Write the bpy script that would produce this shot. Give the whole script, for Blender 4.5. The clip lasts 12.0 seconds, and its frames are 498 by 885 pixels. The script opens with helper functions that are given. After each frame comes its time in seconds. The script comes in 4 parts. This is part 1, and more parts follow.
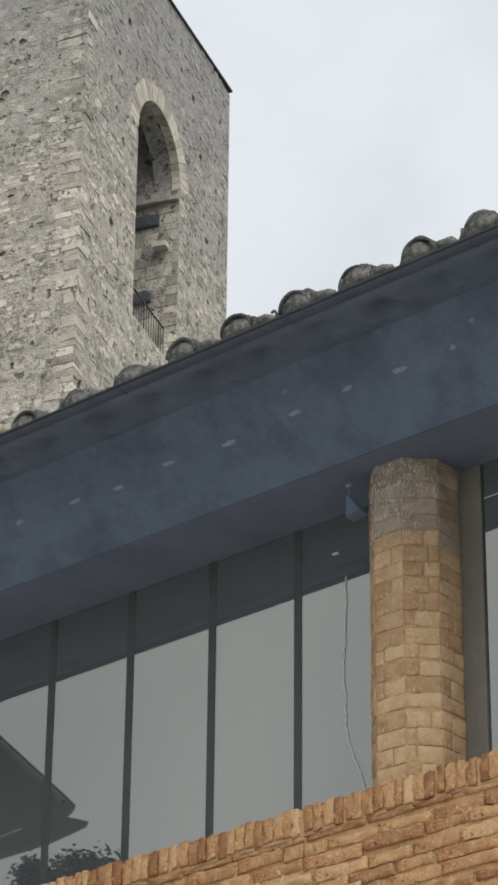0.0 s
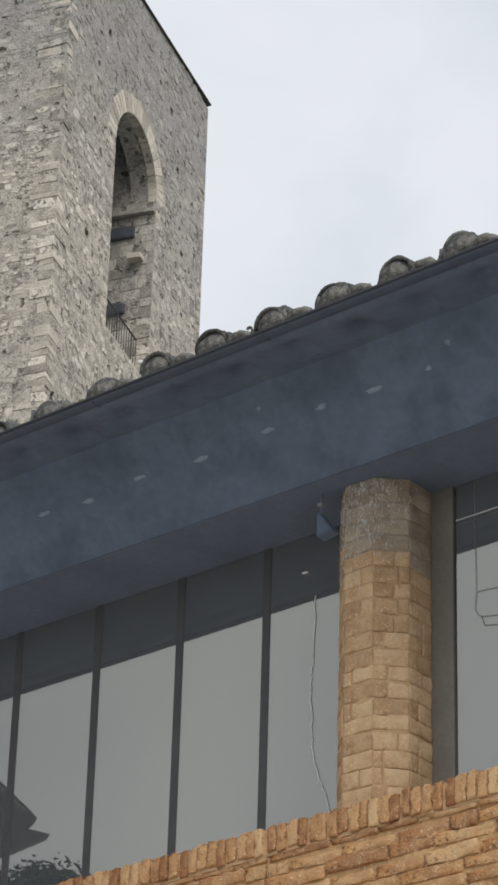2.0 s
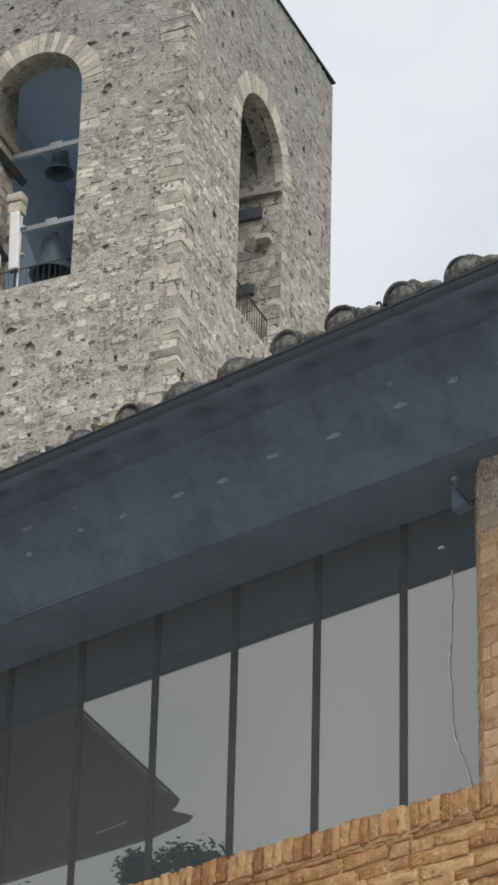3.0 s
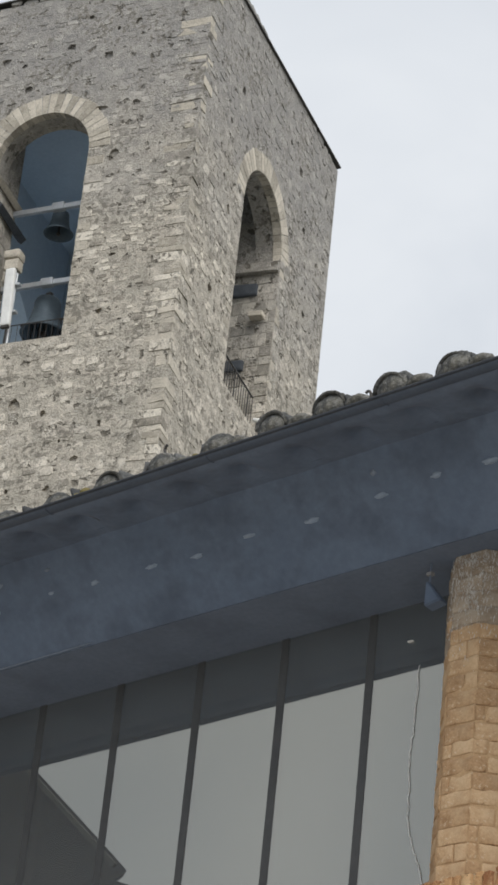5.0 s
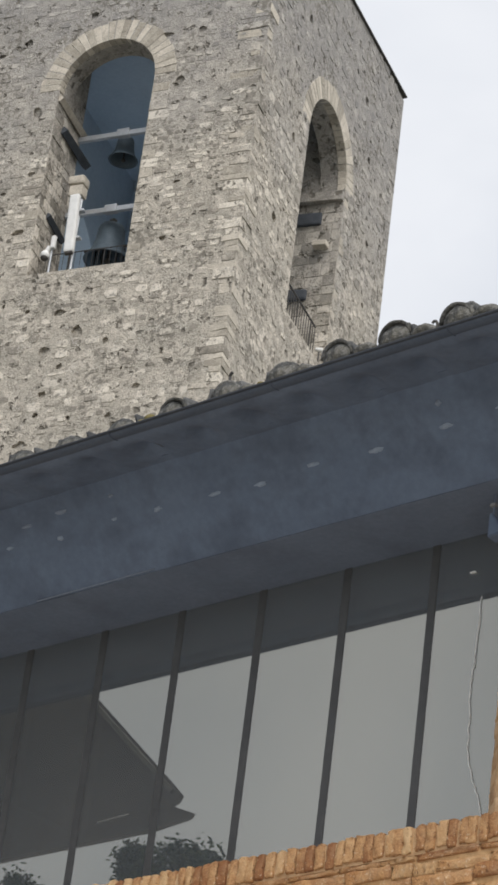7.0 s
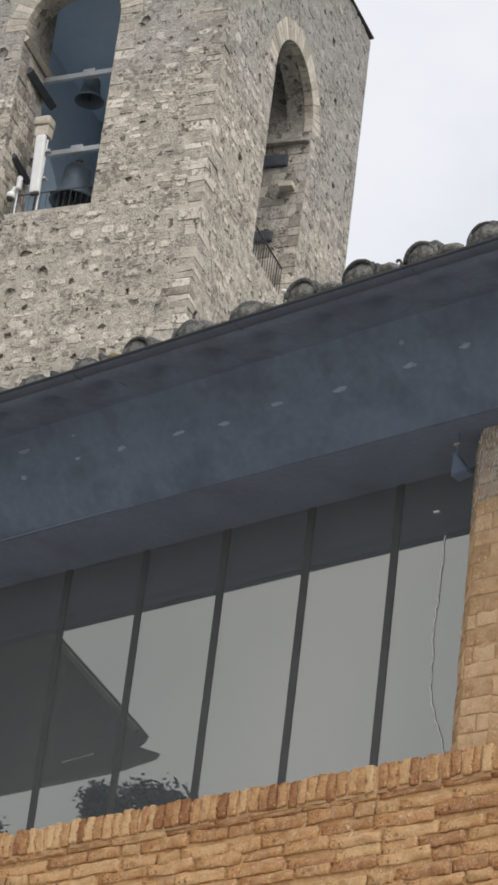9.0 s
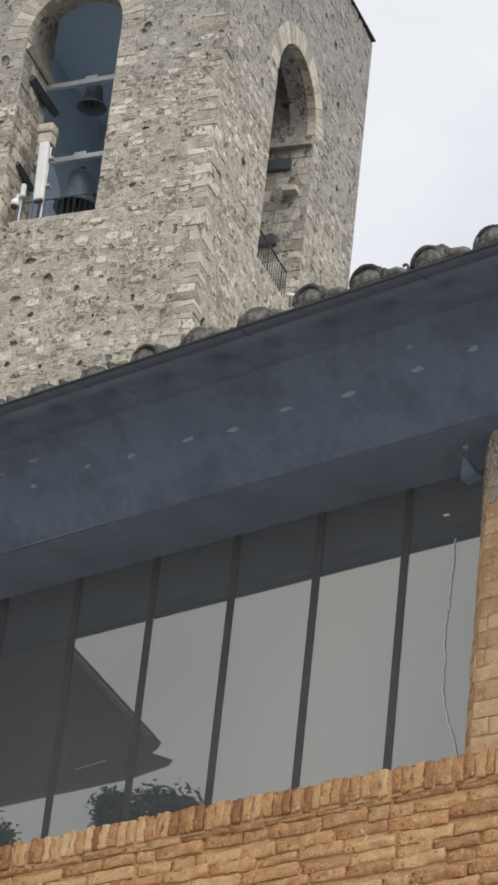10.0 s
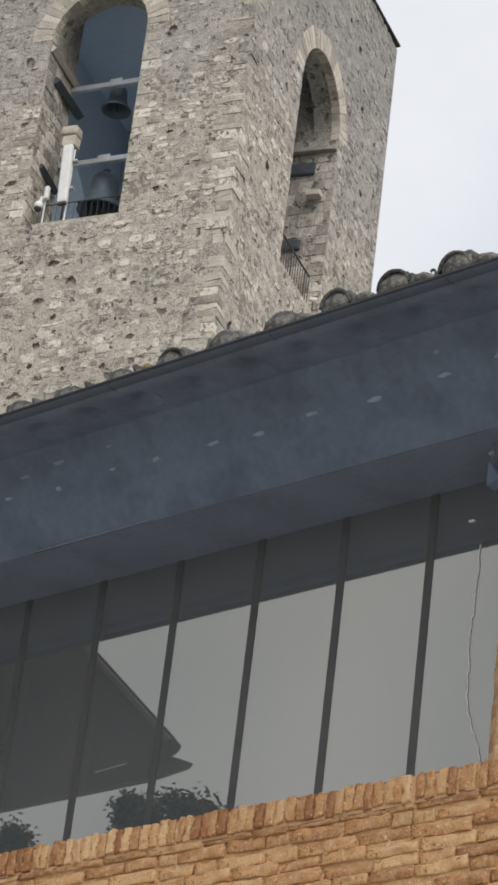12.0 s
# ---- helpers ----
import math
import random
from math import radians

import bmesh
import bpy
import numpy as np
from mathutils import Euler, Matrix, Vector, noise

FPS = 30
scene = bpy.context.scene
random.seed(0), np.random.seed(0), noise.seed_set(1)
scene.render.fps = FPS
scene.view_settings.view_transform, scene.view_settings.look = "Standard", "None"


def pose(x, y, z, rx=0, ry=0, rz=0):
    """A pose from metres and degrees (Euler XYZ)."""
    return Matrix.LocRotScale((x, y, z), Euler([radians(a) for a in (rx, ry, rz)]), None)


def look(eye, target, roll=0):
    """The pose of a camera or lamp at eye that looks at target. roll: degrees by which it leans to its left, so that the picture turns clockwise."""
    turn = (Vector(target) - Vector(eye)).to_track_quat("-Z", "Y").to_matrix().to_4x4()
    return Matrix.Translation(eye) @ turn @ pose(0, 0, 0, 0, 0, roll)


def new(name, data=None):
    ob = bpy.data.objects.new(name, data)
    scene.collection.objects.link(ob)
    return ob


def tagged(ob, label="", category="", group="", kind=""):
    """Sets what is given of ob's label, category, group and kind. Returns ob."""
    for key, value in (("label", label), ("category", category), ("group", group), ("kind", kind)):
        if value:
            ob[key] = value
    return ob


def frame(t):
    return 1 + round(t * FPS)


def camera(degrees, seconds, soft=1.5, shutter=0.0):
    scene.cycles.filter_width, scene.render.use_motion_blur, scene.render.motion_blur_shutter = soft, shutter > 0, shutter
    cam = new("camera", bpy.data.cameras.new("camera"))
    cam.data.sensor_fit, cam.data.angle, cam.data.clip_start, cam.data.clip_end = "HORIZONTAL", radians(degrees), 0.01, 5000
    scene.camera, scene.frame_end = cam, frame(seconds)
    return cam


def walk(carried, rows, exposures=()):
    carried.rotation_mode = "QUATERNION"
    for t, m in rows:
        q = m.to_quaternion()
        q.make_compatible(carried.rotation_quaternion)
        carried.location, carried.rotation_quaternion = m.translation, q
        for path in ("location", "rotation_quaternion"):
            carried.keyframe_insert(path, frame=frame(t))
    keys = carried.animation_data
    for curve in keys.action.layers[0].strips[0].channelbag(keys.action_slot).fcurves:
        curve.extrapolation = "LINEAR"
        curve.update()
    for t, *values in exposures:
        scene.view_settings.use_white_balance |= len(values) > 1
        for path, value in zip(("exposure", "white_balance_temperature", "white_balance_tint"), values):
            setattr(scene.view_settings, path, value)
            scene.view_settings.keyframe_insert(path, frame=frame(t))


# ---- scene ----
cam = camera(9.6, 12.0, soft=3.0)
PATH = [
    (0, (7.253, -8.766, 0.992), (6.103, -7.429, 1.935), 0.6),
    (0.5, (7.209, -8.718, 1.046), (6.073, -7.393, 2.024), 1.8),
    (1, (7.202, -8.712, 1.058), (6.061, -7.4, 2.045), 2.8),
    (1.5, (7.2, -8.725, 1.047), (6.074, -7.379, 2.005), 3.6),
    (2, (7.206, -8.728, 1.036), (6.074, -7.381, 1.988), 1.7),
    (2.5, (7.189, -8.711, 1.042), (6.01, -7.398, 1.984), 2.0),
    (2.7, (7.192, -8.706, 1.042), (5.99, -7.413, 1.982), 1.3),
    (4.3, (7.146, -8.666, 1.076), (5.956, -7.363, 2.017), 5.1),
    (4.5, (7.148, -8.667, 1.078), (5.963, -7.373, 2.039), 5.8),
    (5, (7.154, -8.679, 1.075), (5.975, -7.397, 2.058), 6.2),
    (5.5, (7.127, -8.66, 1.091), (5.945, -7.374, 2.066), 6.3),
    (6, (7.138, -8.674, 1.074), (5.939, -7.386, 2.025), 6.5),
    (6.5, (7.141, -8.684, 1.074), (5.924, -7.406, 2.014), 7.0),
    (6.7, (7.135, -8.682, 1.076), (5.916, -7.408, 2.019), 7.3),
    (8.3, (7.132, -8.671, 1.075), (5.903, -7.377, 1.978), 7.6),
    (8.5, (7.13, -8.663, 1.072), (5.902, -7.369, 1.976), 7.6),
    (9, (7.136, -8.663, 1.07), (5.923, -7.356, 1.975), 7.2),
    (9.5, (7.139, -8.673, 1.069), (5.925, -7.366, 1.974), 6.4),
    (10, (7.141, -8.684, 1.068), (5.925, -7.381, 1.975), 6.5),
    (10.5, (7.135, -8.685, 1.07), (5.928, -7.374, 1.978), 6.9),
    (11, (7.125, -8.681, 1.07), (5.922, -7.364, 1.975), 7.2),
    (11.5, (7.121, -8.683, 1.073), (5.916, -7.366, 1.976), 7.2),
    (12, (7.119, -8.691, 1.07), (5.893, -7.398, 1.978), 7.2),
]
walk(cam, [(t, look(eye, target, roll)) for t, eye, target, roll in PATH],
     exposures=((0.0, 0.04, 6420, 8), (0.5, 0.0, 6420, 9.5), (1.0, -0.10, 6420, 10.5), (1.5, 0.03, 6420, 10), (2.0, 0.04, 6420, 10), (2.7, 0.04, 6430, 10), (4.5, 0.10, 6430, 10), (5.0, 0.02, 6430, 9.5), (5.5, 0.0, 6430, 10), (6.5, 0.10, 6470, 11), (8.5, 0.14, 6520, 11.5), (12.0, 0.10, 6540, 11.5)))

# ---- world and light ----
SUN_AZ = radians(335)      # the side from which the veiled sun shines
SUN_EL = radians(48)
world = bpy.data.worlds.new("overcast_sky")
scene.world = world
world.use_nodes = True
wn, wl = world.node_tree.nodes, world.node_tree.links
wn.clear()
w_out = wn.new("ShaderNodeOutputWorld")
w_bg = wn.new("ShaderNodeBackground")
w_sky = wn.new("ShaderNodeTexSky")
w_sky.sky_type = "NISHITA"
w_sky.sun_disc = False
w_sky.sun_elevation = SUN_EL
w_sky.sun_rotation = radians(90) - SUN_AZ
w_gain = wn.new("ShaderNodeVectorMath")
w_gain.operation = "SCALE"
w_gain.inputs["Scale"].default_value = 0.10
w_co = wn.new("ShaderNodeTexCoord")
w_noise = wn.new("ShaderNodeTexNoise")
w_noise.inputs["Scale"].default_value = 5.5
w_noise.inputs["Detail"].default_value = 5
w_noise.inputs["Roughness"].default_value = 0.5
w_noise.inputs["Distortion"].default_value = 0.5
w_ramp = wn.new("ShaderNodeValToRGB")
w_ramp.color_ramp.elements[0].position, w_ramp.color_ramp.elements[0].color = 0.34, (0.66, 0.70, 0.755, 1)
w_ramp.color_ramp.elements[1].position, w_ramp.color_ramp.elements[1].color = 0.62, (0.83, 0.855, 0.885, 1)
w_mix = wn.new("ShaderNodeMix")
w_mix.data_type = "RGBA"
w_mix.inputs[0].default_value = 0.92
wl.new(w_co.outputs["Generated"], w_noise.inputs["Vector"])
wl.new(w_noise.outputs["Fac"], w_ramp.inputs["Fac"])
wl.new(w_sky.outputs["Color"], w_gain.inputs[0])
wl.new(w_gain.outputs["Vector"], w_mix.inputs[6])
wl.new(w_ramp.outputs["Color"], w_mix.inputs[7])
wl.new(w_mix.outputs[2], w_bg.inputs["Color"])
w_bg.inputs["Strength"].default_value = 1.0
wl.new(w_bg.outputs["Background"], w_out.inputs["Surface"])

sun = new("sun", bpy.data.lights.new("sun", "SUN"))
sun.data.energy, sun.data.angle, sun.data.color = 2.55, radians(50), (1.0, 0.965, 0.91)
sun.matrix_world = look((0, 0, 60), (-60 * math.cos(SUN_AZ) * math.cos(SUN_EL), -60 * math.sin(SUN_AZ) * math.cos(SUN_EL), 60 - 60 * math.sin(SUN_EL)))


# ---- materials ----
def surface(name, colours, scale=6.0, fine=60.0, rough=0.85, bump=0.3, depth=0.01, metal=0.0, vary=None, spread=0.0, coords="Object", stain=None, pits=None, span=(0.30, 0.70), crust=None, flecks=None):
    """A mottled surface. colours: dark, middle and light; scale and fine: features per metre; vary: 'object' or 'island'
    shifts each piece's tone by spread; stain: (colour, scale, amount); pits: (colour, scale, from, amount) small weathered holes; crust: (colour, from, to, amount) grey lichen on the higher stones; flecks: (colour, scale, from, amount) small spots in clusters, a list of such."""
    m = bpy.data.materials.new(name)
    m.use_nodes = True
    n, l = m.node_tree.nodes, m.node_tree.links
    b = n["Principled BSDF"]
    b.inputs["Roughness"].default_value, b.inputs["Metallic"].default_value = rough, metal
    if metal == 0:
        b.inputs["Specular IOR Level"].default_value = 0.25
    co = n.new("ShaderNodeTexCoord")
    vec = co.outputs[coords]
    if vary:
        src = n.new("ShaderNodeObjectInfo") if vary == "object" else n.new("ShaderNodeNewGeometry")
        rnd = src.outputs["Random"] if vary == "object" else src.outputs["Random Per Island"]
        off = n.new("ShaderNodeVectorMath")
        off.operation = "MULTIPLY_ADD"
        l.new(rnd, off.inputs[0])
        off.inputs[1].default_value = (37.0, 53.0, 71.0)
        l.new(vec, off.inputs[2])
        vec = off.outputs["Vector"]
    big, small = n.new("ShaderNodeTexNoise"), n.new("ShaderNodeTexNoise")
    for tex, sc, det in ((big, scale, 5), (small, fine, 4)):
        tex.inputs["Scale"].default_value, tex.inputs["Detail"].default_value, tex.inputs["Roughness"].default_value = sc, det, 0.62
        l.new(vec, tex.inputs["Vector"])
    mixf = n.new("ShaderNodeMath")
    mixf.operation = "MULTIPLY_ADD"
    l.new(small.outputs["Fac"], mixf.inputs[0])
    mixf.inputs[1].default_value = 0.45
    half = n.new("ShaderNodeMath")
    half.operation = "MULTIPLY"
    half.inputs[1].default_value = 0.55
    l.new(big.outputs["Fac"], half.inputs[0])
    l.new(half.outputs[0], mixf.inputs[2])
    fac = mixf.outputs[0]
    if vary:
        shift = n.new("ShaderNodeMath")
        shift.operation = "MULTIPLY_ADD"
        l.new(rnd, shift.inputs[0])
        shift.inputs[1].default_value = spread
        shift.inputs[2].default_value = -spread / 2
        add = n.new("ShaderNodeMath")
        add.operation = "ADD"
        l.new(shift.outputs[0], add.inputs[0])
        l.new(fac, add.inputs[1])
        fac = add.outputs[0]
    ramp = n.new("ShaderNodeValToRGB")
    e = ramp.color_ramp.elements
    e[0].position, e[0].color = span[0], (*colours[0], 1)
    e[1].position, e[1].color = span[1], (*colours[2], 1)
    mid = e.new(0.5)
    mid.color = (*colours[1], 1)
    l.new(fac, ramp.inputs["Fac"])
    colour = ramp.outputs["Color"]
    if stain:
        st = n.new("ShaderNodeTexNoise")
        st.inputs["Scale"].default_value, st.inputs["Detail"].default_value, st.inputs["Roughness"].default_value = stain[1], 6, 0.65
        l.new(co.outputs["Object"], st.inputs["Vector"])
        sr = n.new("ShaderNodeMapRange")
        sr.inputs["From Min"].default_value, sr.inputs["From Max"].default_value = 0.47, 0.68
        sr.inputs["To Max"].default_value = stain[2]
        l.new(st.outputs["Fac"], sr.inputs["Value"])
        mx = n.new("ShaderNodeMix")
        mx.data_type = "RGBA"
        l.new(sr.outputs["Result"], mx.inputs[0])
        l.new(colour, mx.inputs[6])
        mx.inputs[7].default_value = (*stain[0], 1)
        colour = mx.outputs[2]
    if crust:
        sep, cn, cs, cr, cx = (n.new("ShaderNode" + k) for k in ("SeparateXYZ", "TexNoise", "Math", "MapRange", "Mix"))
        l.new(co.outputs["Object"], sep.inputs[0])
        l.new(co.outputs["Object"], cn.inputs["Vector"])
        cn.inputs["Scale"].default_value, cn.inputs["Detail"].default_value = 0.5, 5
        cs.operation = "MULTIPLY_ADD"
        l.new(cn.outputs["Fac"], cs.inputs[0])
        cs.inputs[1].default_value = 9.0
        l.new(sep.outputs["Z"], cs.inputs[2])
        cr.inputs["From Min"].default_value, cr.inputs["From Max"].default_value, cr.inputs["To Max"].default_value = crust[1] + 4.5, crust[2] + 4.5, crust[3]
        l.new(cs.outputs[0], cr.inputs["Value"])
        cx.data_type = "RGBA"
        l.new(cr.outputs["Result"], cx.inputs[0])
        l.new(colour, cx.inputs[6])
        cx.inputs[7].default_value = (*crust[0], 1)
        colour = cx.outputs[2]
    for q, (f_col, f_scale, f_from, f_amount) in enumerate(flecks or ()):
        fn, fc, fm, fr, fx = (n.new("ShaderNode" + k) for k in ("TexNoise", "TexNoise", "Math", "MapRange", "Mix"))
        fn.inputs["Scale"].default_value, fn.inputs["Detail"].default_value = f_scale, 2
        fc.inputs["Scale"].default_value, fc.inputs["Detail"].default_value = f_scale / 9, 3
        place = n.new("ShaderNodeVectorMath")
        place.operation = "ADD"
        place.inputs[1].default_value = (17.0 * q + 3.0, 5.0, 11.0 * q)
        l.new(co.outputs["Object"], place.inputs[0])
        l.new(place.outputs["Vector"], fn.inputs["Vector"])
        l.new(place.outputs["Vector"], fc.inputs["Vector"])
        fm.operation = "MULTIPLY_ADD"
        l.new(fc.outputs["Fac"], fm.inputs[0])
        fm.inputs[1].default_value = 0.8
        l.new(fn.outputs["Fac"], fm.inputs[2])
        fr.inputs["From Min"].default_value, fr.inputs["From Max"].default_value, fr.inputs["To Max"].default_value = f_from + 0.4, f_from + 0.46, f_amount
        l.new(fm.outputs[0], fr.inputs["Value"])
        fx.data_type = "RGBA"
        l.new(fr.outputs["Result"], fx.inputs[0])
        l.new(colour, fx.inputs[6])
        fx.inputs[7].default_value = (*f_col, 1)
        colour = fx.outputs[2]
    height = mixf.outputs[0]
    if pits:
        pt = n.new("ShaderNodeTexNoise")
        pt.inputs["Scale"].default_value, pt.inputs["Detail"].default_value, pt.inputs["Roughness"].default_value = pits[1], 3, 0.6
        l.new(co.outputs["Object"], pt.inputs["Vector"])
        pr = n.new("ShaderNodeMapRange")
        pr.inputs["From Min"].default_value, pr.inputs["From Max"].default_value = pits[2], pits[2] + 0.07
        pr.inputs["To Max"].default_value = pits[3]
        l.new(pt.outputs["Fac"], pr.inputs["Value"])
        px = n.new("ShaderNodeMix")
        px.data_type = "RGBA"
        l.new(pr.outputs["Result"], px.inputs[0])
        l.new(colour, px.inputs[6])
        px.inputs[7].default_value = (*pits[0], 1)
        colour = px.outputs[2]
        low = n.new("ShaderNodeMath")
        low.operation = "SUBTRACT"
        l.new(height, low.inputs[0])
        l.new(pr.outputs["Result"], low.inputs[1])
        height = low.outputs[0]
    l.new(colour, b.inputs["Base Color"])
    bm_ = n.new("ShaderNodeBump")
    bm_.inputs["Strength"].default_value, bm_.inputs["Distance"].default_value = bump, depth
    l.new(height, bm_.inputs["Height"])
    l.new(bm_.outputs["Normal"], b.inputs["Normal"])
    return m


STONE = surface("tower_stone", ((0.250, 0.228, 0.193), (0.484, 0.442, 0.380), (0.724, 0.667, 0.578)), 4.0, 24.0, 0.92, 0.8, 0.05, vary="island", spread=0.29, stain=((0.36, 0.335, 0.285), 0.8, 0.7), pits=((0.155, 0.14, 0.115), 3.0, 0.60, 0.85), span=(0.37, 0.64), crust=((0.268, 0.266, 0.270), 43.0, 49.5, 0.64), flecks=(((0.19, 0.175, 0.148), 7.0, 0.60, 0.75), ((0.22, 0.207, 0.18), 17.0, 0.63, 0.65), ((0.68, 0.65, 0.59), 23.0, 0.66, 0.5)))
STONE_PIECE = surface("tower_stone_single", ((0.270, 0.246, 0.207), (0.505, 0.460, 0.393), (0.739, 0.684, 0.589)), 4.0, 24.0, 0.92, 0.8, 0.05, vary="object", spread=0.29, pits=((0.155, 0.14, 0.115), 3.0, 0.61, 0.85), span=(0.37, 0.64), crust=((0.268, 0.266, 0.270), 43.0, 49.5, 0.64), flecks=(((0.19, 0.175, 0.148), 7.0, 0.60, 0.75), ((0.22, 0.207, 0.18), 17.0, 0.63, 0.65), ((0.68, 0.65, 0.59), 23.0, 0.66, 0.5)))
RUBBLE = surface("tower_mortar", ((0.237, 0.217, 0.183), (0.479, 0.438, 0.374), (0.673, 0.618, 0.531)), 3.6, 17.0, 0.95, 1.0, 0.10, stain=((0.34, 0.318, 0.272), 0.8, 0.75), pits=((0.155, 0.14, 0.115), 3.0, 0.60, 0.85), span=(0.37, 0.64), crust=((0.268, 0.266, 0.270), 43.0, 49.5, 0.64), flecks=(((0.19, 0.175, 0.148), 7.0, 0.60, 0.75), ((0.22, 0.207, 0.18), 17.0, 0.63, 0.65), ((0.68, 0.65, 0.59), 23.0, 0.66, 0.5)))
VOUSSOIR = surface("arch_stone", ((0.343, 0.312, 0.260), (0.489, 0.446, 0.376), (0.634, 0.580, 0.493)), 3.0, 22.0, 0.9, 0.8, 0.05, vary="object", spread=0.26, pits=((0.20, 0.185, 0.155), 4.0, 0.63, 0.7), span=(0.36, 0.66))
# bluish haze inside the belfry is put into this pale base colour
BELFRY = surface("hazed_belfry_interior", ((0.47, 0.575, 0.68), (0.55, 0.65, 0.755), (0.62, 0.72, 0.82)), 0.8, 9.0, 0.95, 0.3, 0.02)
BRICK = surface("old_brick", ((0.325, 0.140, 0.060), (0.560, 0.298, 0.128), (0.715, 0.458, 0.232)), 20.0, 120.0, 0.92, 1.0, 0.02, vary="object", spread=0.32, stain=((0.66, 0.45, 0.265), 9.0, 0.5), pits=((0.28, 0.125, 0.055), 38.0, 0.64, 0.7), flecks=(((0.78, 0.60, 0.42), 75.0, 0.65, 0.55), ((0.22, 0.10, 0.045), 50.0, 0.65, 0.7)))
COPING_BRICK = surface("coping_brick", ((0.320, 0.142, 0.064), (0.580, 0.330, 0.155), (0.735, 0.495, 0.270)), 20.0, 120.0, 0.92, 1.0, 0.02, vary="object", spread=0.44, stain=((0.68, 0.48, 0.29), 9.0, 0.4), pits=((0.28, 0.125, 0.055), 38.0, 0.64, 0.7), flecks=(((0.80, 0.64, 0.47), 75.0, 0.64, 0.6), ((0.22, 0.10, 0.045), 50.0, 0.65, 0.7)))
COLUMN_BRICK = surface("column_brick", ((0.330, 0.198, 0.104), (0.488, 0.318, 0.178), (0.630, 0.447, 0.275)), 14.0, 100.0, 0.92, 0.8, 0.006, vary="object", spread=0.22, stain=((0.56, 0.42, 0.27), 5.0, 0.55), pits=((0.29, 0.16, 0.085), 36.0, 0.66, 0.6), flecks=(((0.70, 0.58, 0.43), 70.0, 0.67, 0.5),))
COLUMN_MORTAR = surface("column_mortar", ((0.34, 0.21, 0.11), (0.47, 0.31, 0.17), (0.59, 0.42, 0.25)), 12.0, 120.0, 0.95, 0.8, 0.008)
# greyed brick, darkened further by the beam's shade put into its colour
COLUMN_TOP = surface("column_brick_greyed_shaded", ((0.22, 0.168, 0.120), (0.33, 0.262, 0.195), (0.46, 0.385, 0.30)), 14.0, 100.0, 0.92, 0.8, 0.008, vary="object", spread=0.22, stain=((0.48, 0.43, 0.36), 9.0, 0.5))
MORTAR = surface("lime_mortar", ((0.40, 0.225, 0.100), (0.545, 0.335, 0.165), (0.67, 0.450, 0.250)), 12.0, 90.0, 0.95, 1.0, 0.012, flecks=(((0.80, 0.64, 0.45), 60.0, 0.64, 0.6),))
PALE_MORTAR = surface("pale_lime_mortar", ((0.46, 0.285, 0.15), (0.60, 0.40, 0.225), (0.72, 0.53, 0.34)), 12.0, 90.0, 0.95, 1.0, 0.012)
TILE = surface("old_roof_tile", ((0.040, 0.041, 0.039), (0.094, 0.094, 0.091), (0.240, 0.238, 0.228)), 16.0, 90.0, 0.95, 1.0, 0.015, vary="object", spread=0.2, stain=((0.17, 0.150, 0.090), 13.0, 0.35), span=(0.36, 0.66))
BEDDING = surface("tile_bedding_mortar", ((0.026, 0.028, 0.029), (0.085, 0.087, 0.086), (0.270, 0.270, 0.262)), 26.0, 120.0, 0.95, 1.0, 0.012, stain=((0.18, 0.155, 0.095), 11.0, 0.35), span=(0.36, 0.66))
MOSS = surface("roof_moss", ((0.08, 0.074, 0.030), (0.15, 0.128, 0.055), (0.25, 0.205, 0.09)), 30.0, 150.0, 0.95, 0.8, 0.006)
PAN = surface("pan_tile", ((0.05, 0.052, 0.055), (0.08, 0.083, 0.085), (0.16, 0.16, 0.158)), 9.0, 70.0, 0.95, 0.5, 0.008, vary="object", spread=0.25)
SOFFIT = surface("dark_soffit_board", ((0.102, 0.133, 0.188), (0.122, 0.157, 0.217), (0.146, 0.185, 0.250)), 2.2, 30.0, 0.85, 0.4, 0.006, stain=((0.078, 0.097, 0.134), 3.5, 0.75))
TIMBER = surface("dark_timber", ((0.112, 0.140, 0.190), (0.132, 0.162, 0.216), (0.155, 0.188, 0.246)), 3.0, 40.0, 0.85, 0.4, 0.004, stain=((0.10, 0.12, 0.16), 3.5, 0.6))
GUTTER = surface("dark_gutter_metal", ((0.066, 0.083, 0.113), (0.080, 0.099, 0.132), (0.097, 0.118, 0.152)), 6.0, 60.0, 0.9, 0.2, 0.003)
LIP = surface("dark_gutter_lip", ((0.030, 0.034, 0.042), (0.040, 0.045, 0.054), (0.055, 0.060, 0.070)), 6.0, 60.0, 0.8, 0.2, 0.003)
FRAME = surface("dark_window_frame", ((0.055, 0.058, 0.060), (0.075, 0.077, 0.079), (0.095, 0.097, 0.099)), 8.0, 90.0, 0.45, 0.1, 0.002)
POST = surface("grey_post_paint", ((0.135, 0.127, 0.110), (0.172, 0.162, 0.140), (0.21, 0.198, 0.172)), 5.0, 60.0, 0.6, 0.15, 0.002)
BROWN_TIMBER = surface("brown_timber", ((0.095, 0.090, 0.078), (0.128, 0.120, 0.105), (0.165, 0.152, 0.134)), 1.2, 14.0, 0.85, 0.4, 0.01)
WHITE = surface("white_plastic", ((0.62, 0.62, 0.60), (0.74, 0.74, 0.72), (0.82, 0.82, 0.80)), 6.0, 60.0, 0.5, 0.1, 0.002)
CABLE = surface("pale_cable", ((0.72, 0.72, 0.70), (0.80, 0.80, 0.78), (0.86, 0.86, 0.84)), 20.0, 90.0, 0.5, 0.1, 0.001)
